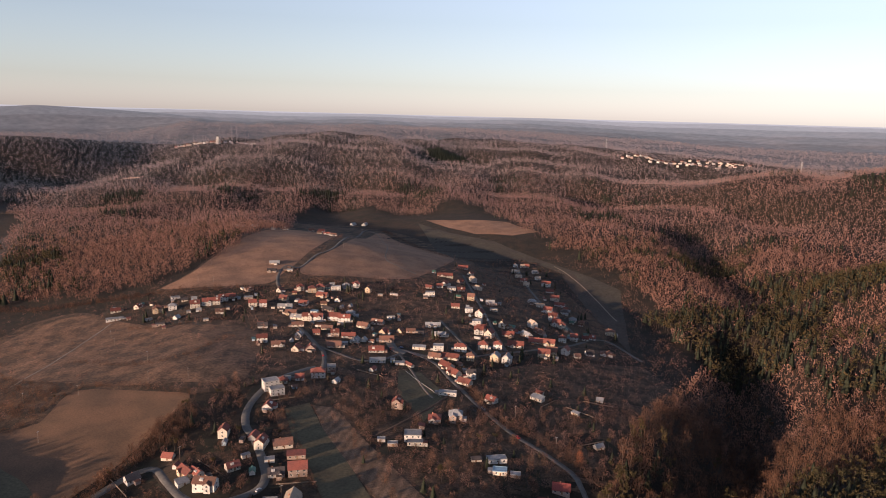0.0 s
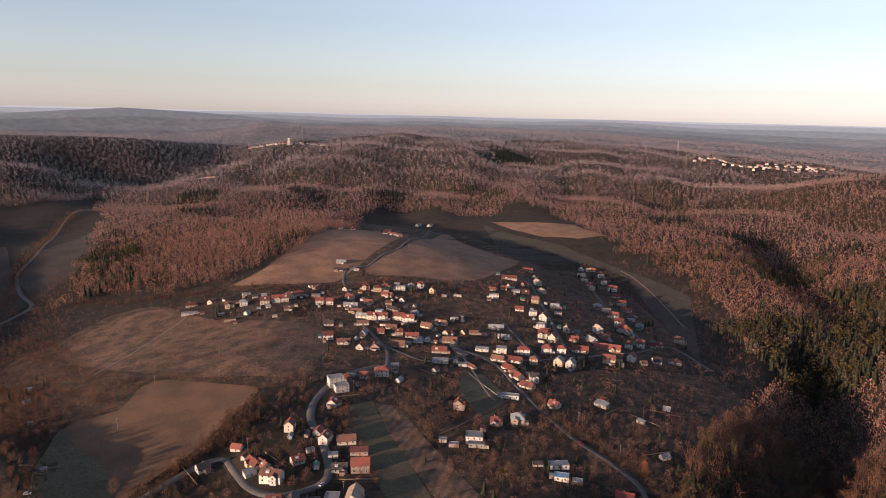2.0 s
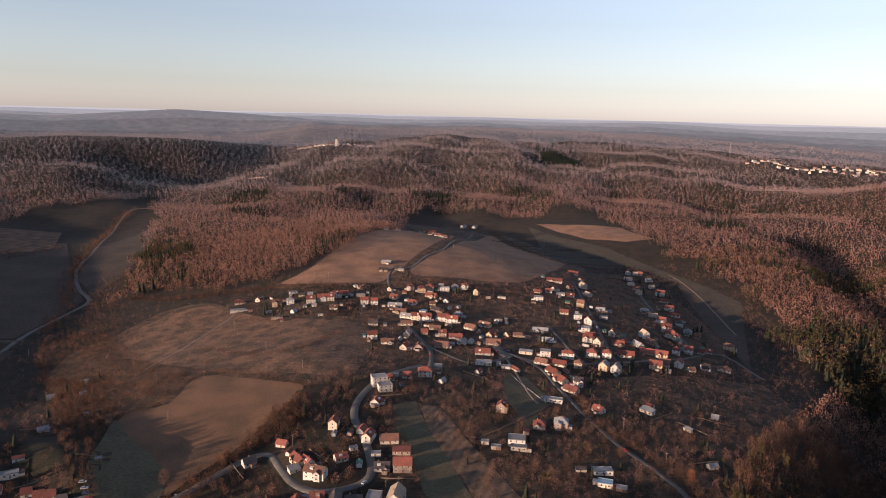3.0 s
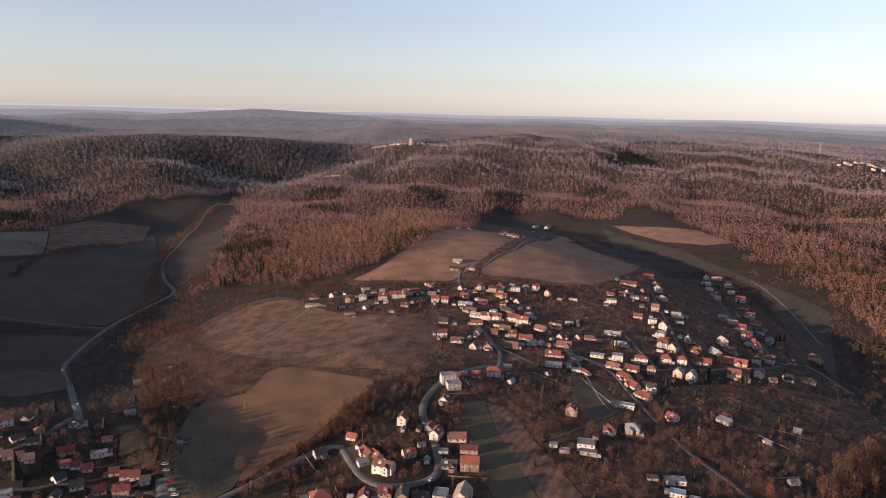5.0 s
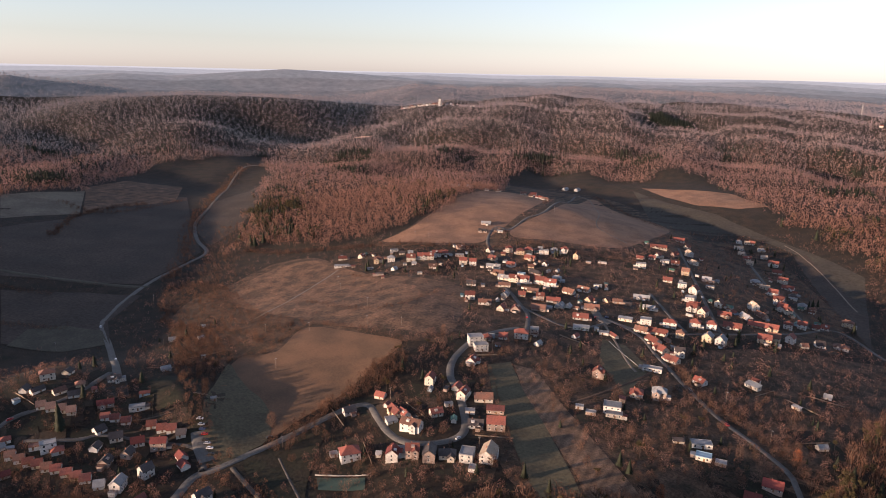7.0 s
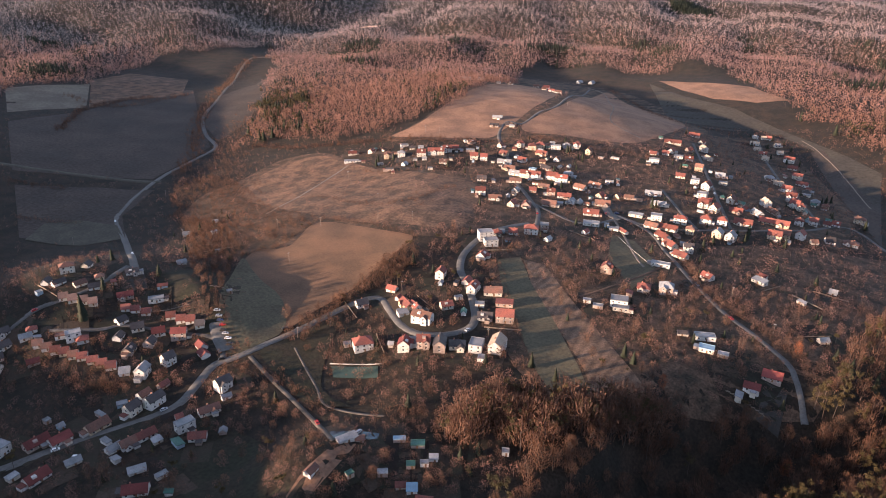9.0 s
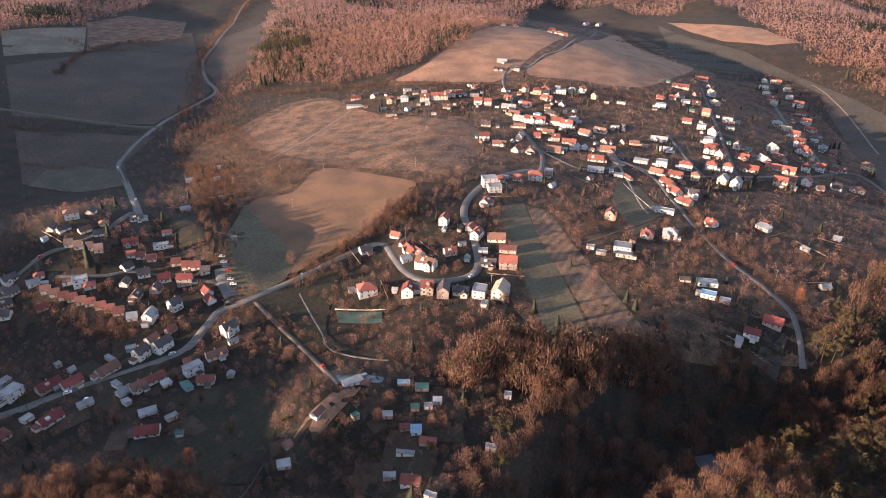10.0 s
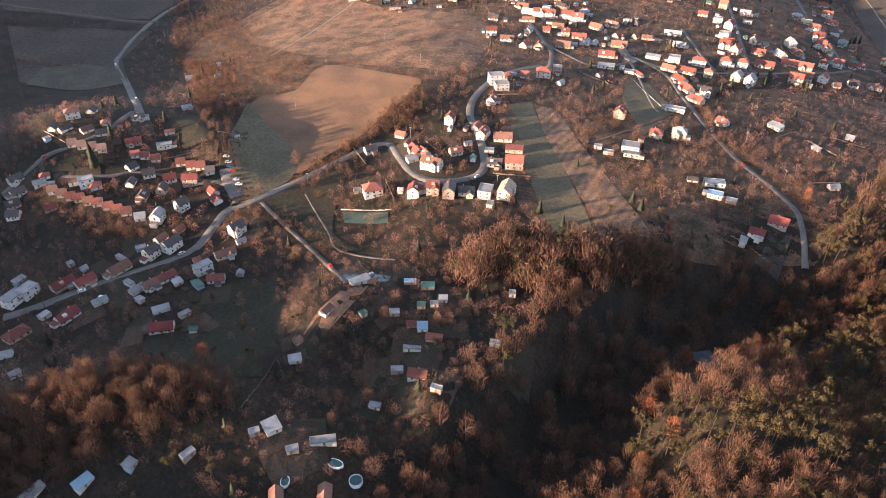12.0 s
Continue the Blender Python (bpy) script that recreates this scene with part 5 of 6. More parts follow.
# allotments
house(-82, 206, 12, 8.4, 5.6, 1, "g", "R", "W")
house(-83, 231, 10, 7.7, 4.2, 1, "g", "R", "N")
house(-91, 236, 21, 4.9, 4.2, 2, "s", "B", "W")
house(-97, 237, 22, 4.9, 3.5, 1, "g", "R", "N")
house(-91, 253, 20, 4.2, 2.8, 1, "f", "S", "W")
house(-108, 241, 24, 4.9, 3.5, 1, "f", "S", "N")
house(-99, 265, 20, 7, 4.2, 1, "f", "E", "N")
house(-109, 265, 22, 6.3, 2.8, 1, "f", "B", "N")
house(-93, 208, 24, 5.6, 3.5, 1, "f", "S", "N")
house(-94, 185, 7, 4.9, 2.8, 1, "f", "S", "W")
house(-138, 194, 35, 5.6, 3.5, 1, "s", "S", "C")
house(-142, 204, 65, 3.5, 3.5, 2, "g", "O", "N")
house(-137, 224, 81, 6.3, 4.2, 1, "g", "O", "W")
house(-132, 252, 53, 10.5, 3.5, 1, "s", "S", "W")
house(-127, 256, 26, 4.2, 3.5, 1, "g", "O", "N")
house(-126, 154, 54, 6.3, 5.6, 1, "s", "S", "C")
house(-131, 149, 41, 4.2, 2.8, 1, "f", "S", "N")
house(-105, 158, 29, 10.5, 3.5, 1, "f", "S", "C")
house(-114, 149, 37, 4.9, 2.8, 1, "f", "S", "N")
house(-169, 120, 85, 4.2, 3.5, 1, "s", "S", "B")
house(-150, 131, 69, 5.6, 2.8, 1, "f", "S", "N")
house(-95, 139, 114, 7, 4.9, 1, "g", "O", "W")
house(-111, 130, 120, 6.3, 4.9, 1, "g", "O", "W")
house(-88, 258, 19, 4.2, 2.8, 1, "s", "S", "W")
house(-56, 276, 12, 3.5, 3.5, 2, "f", "S", "W")
house(-54, 236, 8, 4.9, 2.8, 1, "f", "S", "C")
house(-91, 222, 12, 8.4, 2.1, 1, "f", "S", "C")
house(-70, 198, -1, 4.9, 2.8, 1, "f", "S", "N")
house(-97, 250, 21, 4.2, 3.5, 1, "f", "E", "N")
house(-121, 232, 58, 3.5, 2.8, 1, "f", "E", "N")

house(-281, 160, 40, 6.5, 4.5, 1, "g", "S", "W")
house(-258, 147, 62, 5.0, 4.0, 1, "f", "S", "W")
house(-183, 109, 75, 7.0, 3.6, 1, "s", "B", "W")
house(-200, 100, 80, 8.0, 4.2, 1, "g", "S", "C")

# ---- garden plots and outbuildings round the houses ----
MAIN_HOUSES = [p for p in PLOTS]
LANE_PTS = np.concatenate([pts for pts, _ in LANES])
LANE_HALF = np.concatenate([np.full(len(pts), width / 2) for pts, width in LANES])


def clear_spot(x, y, size):
    if ((LANE_PTS[:, 0] - x) ** 2 + (LANE_PTS[:, 1] - y) ** 2 < (LANE_HALF + size * 0.6 + 0.8) ** 2).any():
        return False
    return all((px - x) ** 2 + (py - y) ** 2 > (0.55 * (s + size) + 0.6) ** 2 for px, py, s in PLOTS)


def garden_plot(x, y, turn, sx, sy, mat, lift):
    n, m = max(2, int(sx / 6)), max(2, int(sy / 6))
    c, s = math.cos(radians(turn)), math.sin(radians(turn))
    u, v = np.meshgrid(np.linspace(-sx / 2, sx / 2, n + 1), np.linspace(-sy / 2, sy / 2, m + 1), indexing="ij")
    px, py = x + u * c - v * s, y + u * s + v * c
    verts = np.stack([px, py, height(px, py) + lift], -1).reshape(-1, 3)
    i, j = np.meshgrid(np.arange(n), np.arange(m), indexing="ij")
    a = (i * (m + 1) + j).ravel()
    tris = np.concatenate([np.stack([a, a + m + 1, a + m + 2], -1), np.stack([a, a + m + 2, a + 1], -1)])
    tagged(new("garden_plot", mesh_from("garden_plot", verts, tris, [mat])), "small winter garden plot of grass and soil", "garden", kind="structure")


plot_rng = random.Random(41)
for i, (x, y, size) in enumerate(MAIN_HOUSES):
    turn = HOUSE_TURNS[i]
    if y > 1000 or y < 150:
        continue
    for k in range(2):
        a, d = radians(turn + plot_rng.choice((90, -90, 0, 180)) + plot_rng.uniform(-8, 8)), plot_rng.uniform(4, 14)
        garden_plot(x + d * math.cos(a), y + d * math.sin(a), turn, plot_rng.uniform(9, 20), plot_rng.uniform(14, 30),
                    plot_rng.choices(PLOT_MATS, (4, 4, 3, 4, 0 if y < 330 else 1))[0], 0.08 + 0.0004 * (2 * i + k))
    for k in range(2):
        if plot_rng.random() < 0.5 and size > 7:
            a, d = plot_rng.uniform(0, 6.283), size * 0.6 + plot_rng.uniform(3, 12)
            sx, sy = x + d * math.cos(a), y + d * math.sin(a)
            length, width = plot_rng.uniform(3.0, 7.5), plot_rng.uniform(2.6, 4.2)
            if clear_spot(sx, sy, length):
                house(round(sx, 1), round(sy, 1), turn + plot_rng.choice((0, 90)), round(length, 1), round(width, 1), 1,
                      plot_rng.choice("ggfs"), plot_rng.choice("SSGDORE"), plot_rng.choice("WCNNB"))

BUSH = [bare_tree(200 + s, twigs=72, limbs=-1, slim=0.5, fat=1.1, base=0.02, core=46) for s in range(8)]
SMALL_BARE = [bare_tree(220 + s, twigs=120, limbs=1, slim=0.44, fat=0.85, base=0.12, core=70) for s in range(8)]
ROW_BUSH = [bare_tree(230 + s, twigs=44, limbs=-1, slim=0.46, fat=1.5, base=0.04, core=24) for s in range(8)]
SHRUB = [bare_tree(260 + s, twigs=22, limbs=-1, slim=0.46, fat=1.8, base=0.04, core=15) for s in range(8)]
MORE_BARE = [bare_tree(240 + s, twigs=120, limbs=3, slim=0.36, fat=1.0, core=30, drop=1.4) for s in range(8)]

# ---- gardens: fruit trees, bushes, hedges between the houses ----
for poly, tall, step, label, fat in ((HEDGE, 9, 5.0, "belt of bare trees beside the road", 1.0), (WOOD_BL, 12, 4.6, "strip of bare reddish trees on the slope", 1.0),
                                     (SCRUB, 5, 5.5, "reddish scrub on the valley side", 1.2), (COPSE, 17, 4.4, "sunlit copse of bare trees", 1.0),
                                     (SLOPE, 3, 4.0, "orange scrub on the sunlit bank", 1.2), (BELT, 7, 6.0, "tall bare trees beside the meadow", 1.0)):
    x, y = scatter(60, 900, step, -80, 40, int(tall * 31))
    k = inside(x, y, [tuple(p) for p in rounded(poly, step=10)])
    h = tall * np.random.RandomState(5).uniform(0.6, 1.3, k.sum())
    # sunlit copse and bank take the paler twigs, sun put into colour
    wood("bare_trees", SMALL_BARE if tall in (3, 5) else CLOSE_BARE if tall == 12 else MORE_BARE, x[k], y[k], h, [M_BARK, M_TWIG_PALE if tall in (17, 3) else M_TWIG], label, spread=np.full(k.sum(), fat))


x, y = scatter(60, 500, 9.0, -80, 40, 91)
k = inside(x, y, COPSE)
wood("pine_trees", NEAR_PINE, x[k], y[k], np.random.RandomState(92).uniform(14, 18, k.sum()), [M_BARK, M_PINE], "olive-green pines among the bare trees of the copse")


def free_of(x, y):
    """Open garden land, off the roads, fields and houses."""
    k = inside(x, y, RIM_ALL)
    for poly in FIELDS:
        k &= ~inside(x, y, poly)
    spare = np.random.RandomState(12).uniform(0, 1, len(x)) < 0.2
    for poly in GREENS:
        k &= spare | ~inside(x, y, poly)
    for pts, width in LANES:
        for a in range(0, len(pts), 2):
            k &= (x - pts[a, 0]) ** 2 + (y - pts[a, 1]) ** 2 > (width * 0.5 + 4.5) ** 2
    for px, py, size in PLOTS:
        k &= (x - px) ** 2 + (y - py) ** 2 > (size * 0.62 + 1.0) ** 2
    return k


x, y = scatter(90, 1250, 4.5, -72, 40, 77)
k = free_of(x, y)
x, y = x[k], y[k]
rng = np.random.RandomState(78)
near_house = np.zeros(len(x))
for px, py, size in PLOTS:
    near_house = np.maximum(near_house, np.exp(-((x - px) ** 2 + (y - py) ** 2) / 45.0 ** 2))
village = np.clip(bump(x, y, 60, 800, 210, 330) + bump(x, y, -110, 720, 130, 190) + bump(x, y, 60, 470, 170, 170), 0, 1)
lush = 0.25 + 0.4 * near_house + 0.35 * waves(x, y, 120, 31) + 0.3 * bump(x, y, -60, 215, 130, 90) + 0.45 * bump(x, y, -320, 290, 170, 130) + 0.4 * bump(x, y, -220, 150, 190, 80) + 0.5 * village
k = rng.uniform(0, 1, len(x)) < np.clip(lush, 0.06, 0.92)
x, y, near_house = x[k], y[k], near_house[k]
kind = rng.uniform(0, 1, len(x))
away = np.hypot(x, y) > 560
for lo, hi, shapes, far_shapes, tall, mats, name, label in ((0.0, 0.34, BUSH, SHRUB, 3.0, [M_BARK, M_TWIG], "garden_bushes", "bare reddish-brown garden bushes"),
                                                            (0.34, 0.50, BUSH, SHRUB, 2.4, [M_BARK, M_HEDGE], "evergreen_bushes", "dull green evergreen garden bushes"),
                                                            (0.50, 0.74, SMALL_BARE, SHRUB, 5.5, [M_BARK, M_TWIG_MID], "garden_trees", "leafless fruit trees in the gardens"),
                                                            (0.74, 0.985, SMALL_BARE, SHRUB, 5.0, [M_BARK, M_TWIG_PALE], "pale_garden_trees", "pale leafless garden trees"),
                                                            (0.985, 1.01, MID_FIR, MID_FIR, 8.0, [M_BARK, M_FIR], "garden_conifers", "dark green garden conifers")):
    for group, shape in ((~away, shapes), (away, far_shapes)):
        s = (kind >= lo) & (kind < hi) & group
        if shapes is MID_FIR:
            s &= near_house > 0.6
        wood(name, shape, x[s], y[s], tall * (1 + 0.3 * waves(x[s], y[s], 55, 35)) * rng.uniform(0.6, 1.45, s.sum()), mats, label, seed=int(lo * 100) + 3)

# ---- hedgerows and rows of bushes along the field edges ----
row_rng = np.random.RandomState(90)
for line, tall, wide in ((ROW_A, 4.5, 5), (ROW_B, 6.5, 6), (ROW_C, 4.5, 9), (ROW_D, 3.5, 4), (ROW_E, 7, 6), (ROW_F, 4.5, 5), (ROW_G, 4.5, 10), (ROW_H, 2.2, 1.5), (ROW_I, 1.8, 1.0),
                         (ROW_J, 6.5, 7), (ROW_K, 3.5, 4), (ROW_L, 3.5, 6), (ROW_M, 5.5, 8), (ROW_N, 4.5, 8), (ROW_O, 4.5, 9), (ROW_P, 8, 14),
                         (ROW_Q, 6, 12), (ROW_R, 4.5, 8), (ROW_S, 5.5, 9), (ROW_T, 5.5, 9), (ROW_U, 7, 9), (ROW_V, 6, 42), (ROW_V, 5, 30), (ROW_W, 6, 10), (ROW_X, 5, 5), (ROW_Y, 7, 8)):
    pts = np.array([tuple(p) for p in rounded(line, closed=False, step=2.2)])
    pts = np.concatenate([pts, pts]) + row_rng.normal(0, wide * 0.5, (2 * len(pts), 2))
    # the lane-side row is paler too, its sunlit look put into the twigs
    wood("hedgerow", MID_BARE if wide > 10 else SMALL_BARE if line in (ROW_J, ROW_W) else ROW_BUSH, pts[:, 0], pts[:, 1], tall * row_rng.uniform(0.5, 1.3, len(pts)), [M_BARK, M_TWIG_PALE if line is ROW_J else M_TWIG], "row of bare reddish-brown bushes", "hedge", seed=len(pts))

# low bushes that have grown up along the old terraces and about the slope
for k, line in enumerate(TERRACES):
    pts = np.array([tuple(p) for p in rounded(line, closed=False, step=4.0)])
    pts = pts[row_rng.uniform(0, 1, len(pts)) < 0.12 + 0.55 * (waves(pts[:, 0], pts[:, 1], 60, 40 + k) > 0)]
    pts = np.concatenate([pts + row_rng.normal(0, 2.6, pts.shape), pts[::2] + row_rng.normal(0, 11, pts[::2].shape)])
    wood("terrace_bushes", ROW_BUSH, pts[:, 0], pts[:, 1], row_rng.uniform(0.8, 2.4, len(pts)), [M_BARK, M_TWIG], "low bare bushes along an old terrace", "bushes", seed=60 + k)

# ---- far houses, church, masts, quarry ----


def far_house(roof, wall):
    ob = new("far_house")
    bm = bmesh.new()
    prism(bm, ((-4, -3), (4, -3), (4, 4.2), (0, 7.2), (-4, 4.2)), -5, 5)
    part("wall", bm, WALLS[wall], ob)
    bm = bmesh.new()
    prism(bm, ((-4.5, 3.9), (-4.5, 4.2), (0, 7.6), (4.5, 4.2), (4.5, 3.9), (0, 7.25)), -5.4, 5.4)
    part("roof", bm, ROOFS[roof], ob)
    return tagged(ob, f"distant {WALL_WORDS[wall]} house with a {ROOF_WORDS[roof]} roof", "house", "houses of the far villages")


far_kinds = [far_house(r, w) for r, w in (("R", "C"), ("O", "C"), ("D", "W"), ("S", "N"), ("R", "N"))]
for i, (px, py) in enumerate(FAR_SITES):
    place = pose(px, py, ground_z(px, py), 0, 0, site_rng.choice((0, 90)) + site_rng.uniform(-25, 25))
    if i < len(far_kinds):
        far_kinds[i].matrix_basis = place
    else:
        copy_thing(site_rng.choice(far_kinds), place)

church = tagged(new("church"), "large pale church with a square tower above the far village", "church")
church.matrix_basis = pose(*CHURCH, ground_z(*CHURCH), 0, 0, 20)
bm = bmesh.new()
prism(bm, ((-8, -3), (8, -3), (8, 13), (0, 20), (-8, 13)), -16, 16)
part("nave", bm, WALLS["W"], church)
bm = bmesh.new()
prism(bm, ((-8.6, 12.6), (-8.6, 13.1), (0, 20.7), (8.6, 13.1), (8.6, 12.6), (0, 20.1)), -16.4, 16.4)
part("roof", bm, ROOFS["O"], church)
bm = bmesh.new()
box(bm, 8, 8, 29, (-3, -19, -2))
part("tower", bm, WALLS["W"], church)
bm = bmesh.new()
bmesh.ops.create_cone(bm, cap_ends=True, segments=4, radius1=6.2, radius2=0.2, depth=9, matrix=Matrix.Translation((-3, -19, 31.5)) @ Matrix.Rotation(math.pi / 4, 4, "Z"))
part("spire", bm, ROOFS["D"], church)

for x, y, tall in ((668, 2904, 40), (1246, 2429, 42)):
    mast = tagged(new("radio_mast"), "tall pale lattice mast rising from the woods", "mast", "masts")
    mast.matrix_basis = pose(x, y, ground_z(x, y))
    for sx, sy in ((-1, -1), (1, -1), (1, 1), (-1, 1)):
        bm = bmesh.new()
        box(bm, 0.5, 0.5, tall, (sx * 1.3, sy * 1.3, -1))
        part("leg", bm, M_CONCRETE, mast)
    for z in range(6, tall, 6):
        bm = bmesh.new()
        box(bm, 3.0, 3.0, 0.4, (0, 0, z))
        part("platform", bm, M_CONCRETE, mast)
field_patch("quarry", [(QUARRY[0] - 26, QUARRY[1] - 30), (QUARRY[0] + 20, QUARRY[1] - 34), (QUARRY[0] + 30, QUARRY[1] + 6), (QUARRY[0] - 10, QUARRY[1] + 14)], M_ROCK,
            "bare sandy rock face of an old quarry", 6.0, 0.6)

# ---- the farm in the hollow ----
for args in ((-214, 1612, 60, 15, 9, 1, "g", "S", "W"), (-186, 1610, 70, 16, 9, 1, "g", "S", "W"), (-398, 1330, 10, 16, 8, 1, "g", "S", "N"), (-372, 1342, -20, 12, 7, 1, "g", "S", "W"),
             (-255, 1312, 20, 11, 7, 1, "g", "O", "C"), (-236, 1316, 0, 13, 8, 1, "g", "R", "W"), (-296, 1276, 0, 9, 6, 1, "g", "O", "C"), (-318, 1272, 0, 7, 5, 1, "g", "S", "W")):
    house(*args)


# ---- utility poles ----
M_POLE = material("weathered_pole_wood", (0.16, 0.13, 0.11), 0.9, 0.2, 3, 0.4)


def utility_pole():
    ob = tagged(new("utility_pole"), "grey wooden utility pole with a crossarm", "pole", "utility poles")
    bm = bmesh.new()
    bmesh.ops.create_cone(bm, cap_ends=True, segments=7, radius1=0.17, radius2=0.11, depth=9.5, matrix=Matrix.Translation((0, 0, 4.1)))
    part("pole", bm, M_POLE, ob)
    bm = bmesh.new()
    box(bm, 1.8, 0.14, 0.14, (0, 0, 8.3))
    part("crossarm", bm, M_METAL, ob)
    return ob


POLES = [(-290, 521), (-242, 541), (-279, 446), (-332, 516), (-209, 542), (-331, 668), (-364, 487), (-533, 471), (-552, 627), (-349, 698), (-93, 377), (-267, 598),
         (-322, 885), (-424, 497), (-300, 880), (-330, 960), (-232, 940), (-160, 1090), (60, 505), (84, 455), (-12, 610), (-216, 349), (-170, 420), (-120, 520)]
first_pole = utility_pole()
for i, (x, y) in enumerate(POLES):
    place = pose(x, y, ground_z(x, y), 0, 0, 30 + 17 * i)
    if i:
        copy_thing(first_pole, place)
    else:
        first_pole.matrix_basis = place


# ---- parked cars ----
def parked_car(paint, words):
    ob = tagged(new("parked_car"), f"parked {words} car on the asphalt", "car", "parked cars")
    bm = bmesh.new()
    prism(bm, ((-2.1, 0.25), (2.1, 0.25), (2.1, 0.8), (1.9, 0.92), (1.1, 1.0), (-1.9, 1.0), (-2.1, 0.9)), -0.87, 0.87)
    bmesh.ops.recalc_face_normals(bm, faces=bm.faces)
    part("body", bm, paint, ob)
    bm = bmesh.new()
    prism(bm, ((-1.8, 1.0), (1.1, 1.0), (0.5, 1.42), (-1.4, 1.45)), -0.74, 0.74)
    bmesh.ops.recalc_face_normals(bm, faces=bm.faces)
    cabin = part("cabin", bm, M_GLASS, ob)
    bm = bmesh.new()
    box(bm, 1.9, 1.4, 0.05, (-0.45, 0, 1.44))
    part("roof", bm, paint, cabin)
    for sx in (-1.3, 1.3):
        for sy in (-0.8, 0.8):
            bm = bmesh.new()
            bmesh.ops.create_cone(bm, cap_ends=True, segments=12, radius1=0.31, radius2=0.31, depth=0.2,
                                  matrix=Matrix.Translation((sx, sy, 0.31)) @ Matrix.Rotation(math.pi / 2, 4, "X"))
            part("wheel", bm, M_TYRE, ob)
    return ob


M_TYRE = material("tyre_rubber", (0.02, 0.02, 0.02), 0.9, 0.1)
car_kinds = [parked_car(material(f"{w}_car_paint", c, 0.3, 0.05, metal=0.2), w) for w, c in (("white", (0.7, 0.7, 0.7)), ("silver", (0.4, 0.41, 0.43)), ("dark blue", (0.03, 0.05, 0.12)),
                                                                                        ("red", (0.35, 0.03, 0.03)), ("black", (0.03, 0.03, 0.03)))]
car_rng = random.Random(8)
CARS = [(-278, 349, 20), (-274, 345, 22), (-271, 342, 20), (-267, 339, 24), (-264, 335, 20), (-261, 333, 22), (-257, 330, 20), (-253, 326, 24), (-268, 212, 25), (-230, 356, 60), (-133, 256, 80), (-131, 263, 75),
        (-39, 652, 10), (-49, 647, 100), (-57, 650, 100), (-63, 648, 100)]
for pts, width in LANES[:9] + LANES[-3:-1]:
    for i in range(12, len(pts) - 4, 17):
        if car_rng.random() < 0.3 and 250 < math.hypot(*pts[i]) < 900:
            d = pts[i + 1] - pts[i]
            d = d / np.hypot(*d)
            q = pts[i] + np.array([d[1], -d[0]]) * (width / 2 - 1.0) * car_rng.choice((-1, 1))
            CARS.append((float(q[0]), float(q[1]), math.degrees(math.atan2(d[1], d[0]))))
for i, (x, y, turn) in enumerate(CARS):
    place = pose(x, y, ground_z(x, y) + 0.38, 0, 0, turn)
    if i < len(car_kinds):
        car_kinds[i].matrix_basis = place
    else:
        copy_thing(car_rng.choice(car_kinds), place)


# ---- pools, court, ponds, walls ----
def ring(bm, r_in, r_out, z0, z1, sx=1.0, sy=1.0, seg=28):
    for i in range(seg):
        a, b = 2 * math.pi * i / seg, 2 * math.pi * (i + 1) / seg
        quad = [[bm.verts.new((r * sx * math.cos(t), r * sy * math.sin(t), z)) for r, z in ((r_out, z0), (r_out, z1), (r_in, z1), (r_in, z0))] for t in (a, b)]
        for k in range(4):
            bm.faces.new((quad[0][k], quad[1][k], quad[1][(k + 1) % 4], quad[0][(k + 1) % 4]))
    bmesh.ops.remove_doubles(bm, verts=bm.verts, dist=0.001)
    bmesh.ops.recalc_face_normals(bm, faces=bm.faces)


def pool(x, y, radius, tall, sx, sy, turn, words):
    ob = tagged(new("swimming_pool"), words, "pool", "garden pools")
    ob.matrix_basis = pose(x, y, ground_z(x, y) + 0.15, 0, 0, turn)
    bm = bmesh.new()
    ring(bm, radius - 0.25, radius, -0.6, tall, sx, sy)
    part("pool_wall", bm, M_LINER, ob)
    bm = bmesh.new()
    bmesh.ops.create_circle(bm, cap_ends=True, segments=28, radius=radius - 0.2, matrix=Matrix.Translation((0, 0, tall - 0.2)) @ Matrix.Diagonal((sx, sy, 1, 1)))
    part("water", bm, M_POOL, ob)


pool(-87, 150, 2.8, 1.3, 1, 1, 0, "round white above-ground pool with dark water")
pool(-97, 152, 2.5, 0.7, 1.5, 0.8, 0, "oval garden pool with teal water and a white rim")
pool(-111, 137, 2.0, 0.7, 0.9, 1.3, 20, "small oval garden pool with dark teal water")


def wall_run(line, tall, thick, mat, label, name="garden_wall"):
    pts = [p for p in edged_open(line, 4.0)]
    bm = bmesh.new()
    for a, b in zip(pts, pts[1:]):
        d = b - a
        m = (a + b) / 2
        z = min(ground_z(a.x, a.y), ground_z(b.x, b.y))
        box(bm, d.length + 0.02, thick, tall + 0.5, (m.x, m.y, z - 0.4), math.atan2(d.y, d.x))
    ob = part(name, bm, mat, None)
    return tagged(ob, label, "wall", "garden walls")


def edged_open(line, step):
    out = []
    for a, b in zip(line, line[1:]):
        a, b = Vector(a), Vector(b)
        n = max(1, int((b - a).length / step))
        out += [a.lerp(b, i / n) for i in range(n)]
    return out + [Vector(line[-1])]


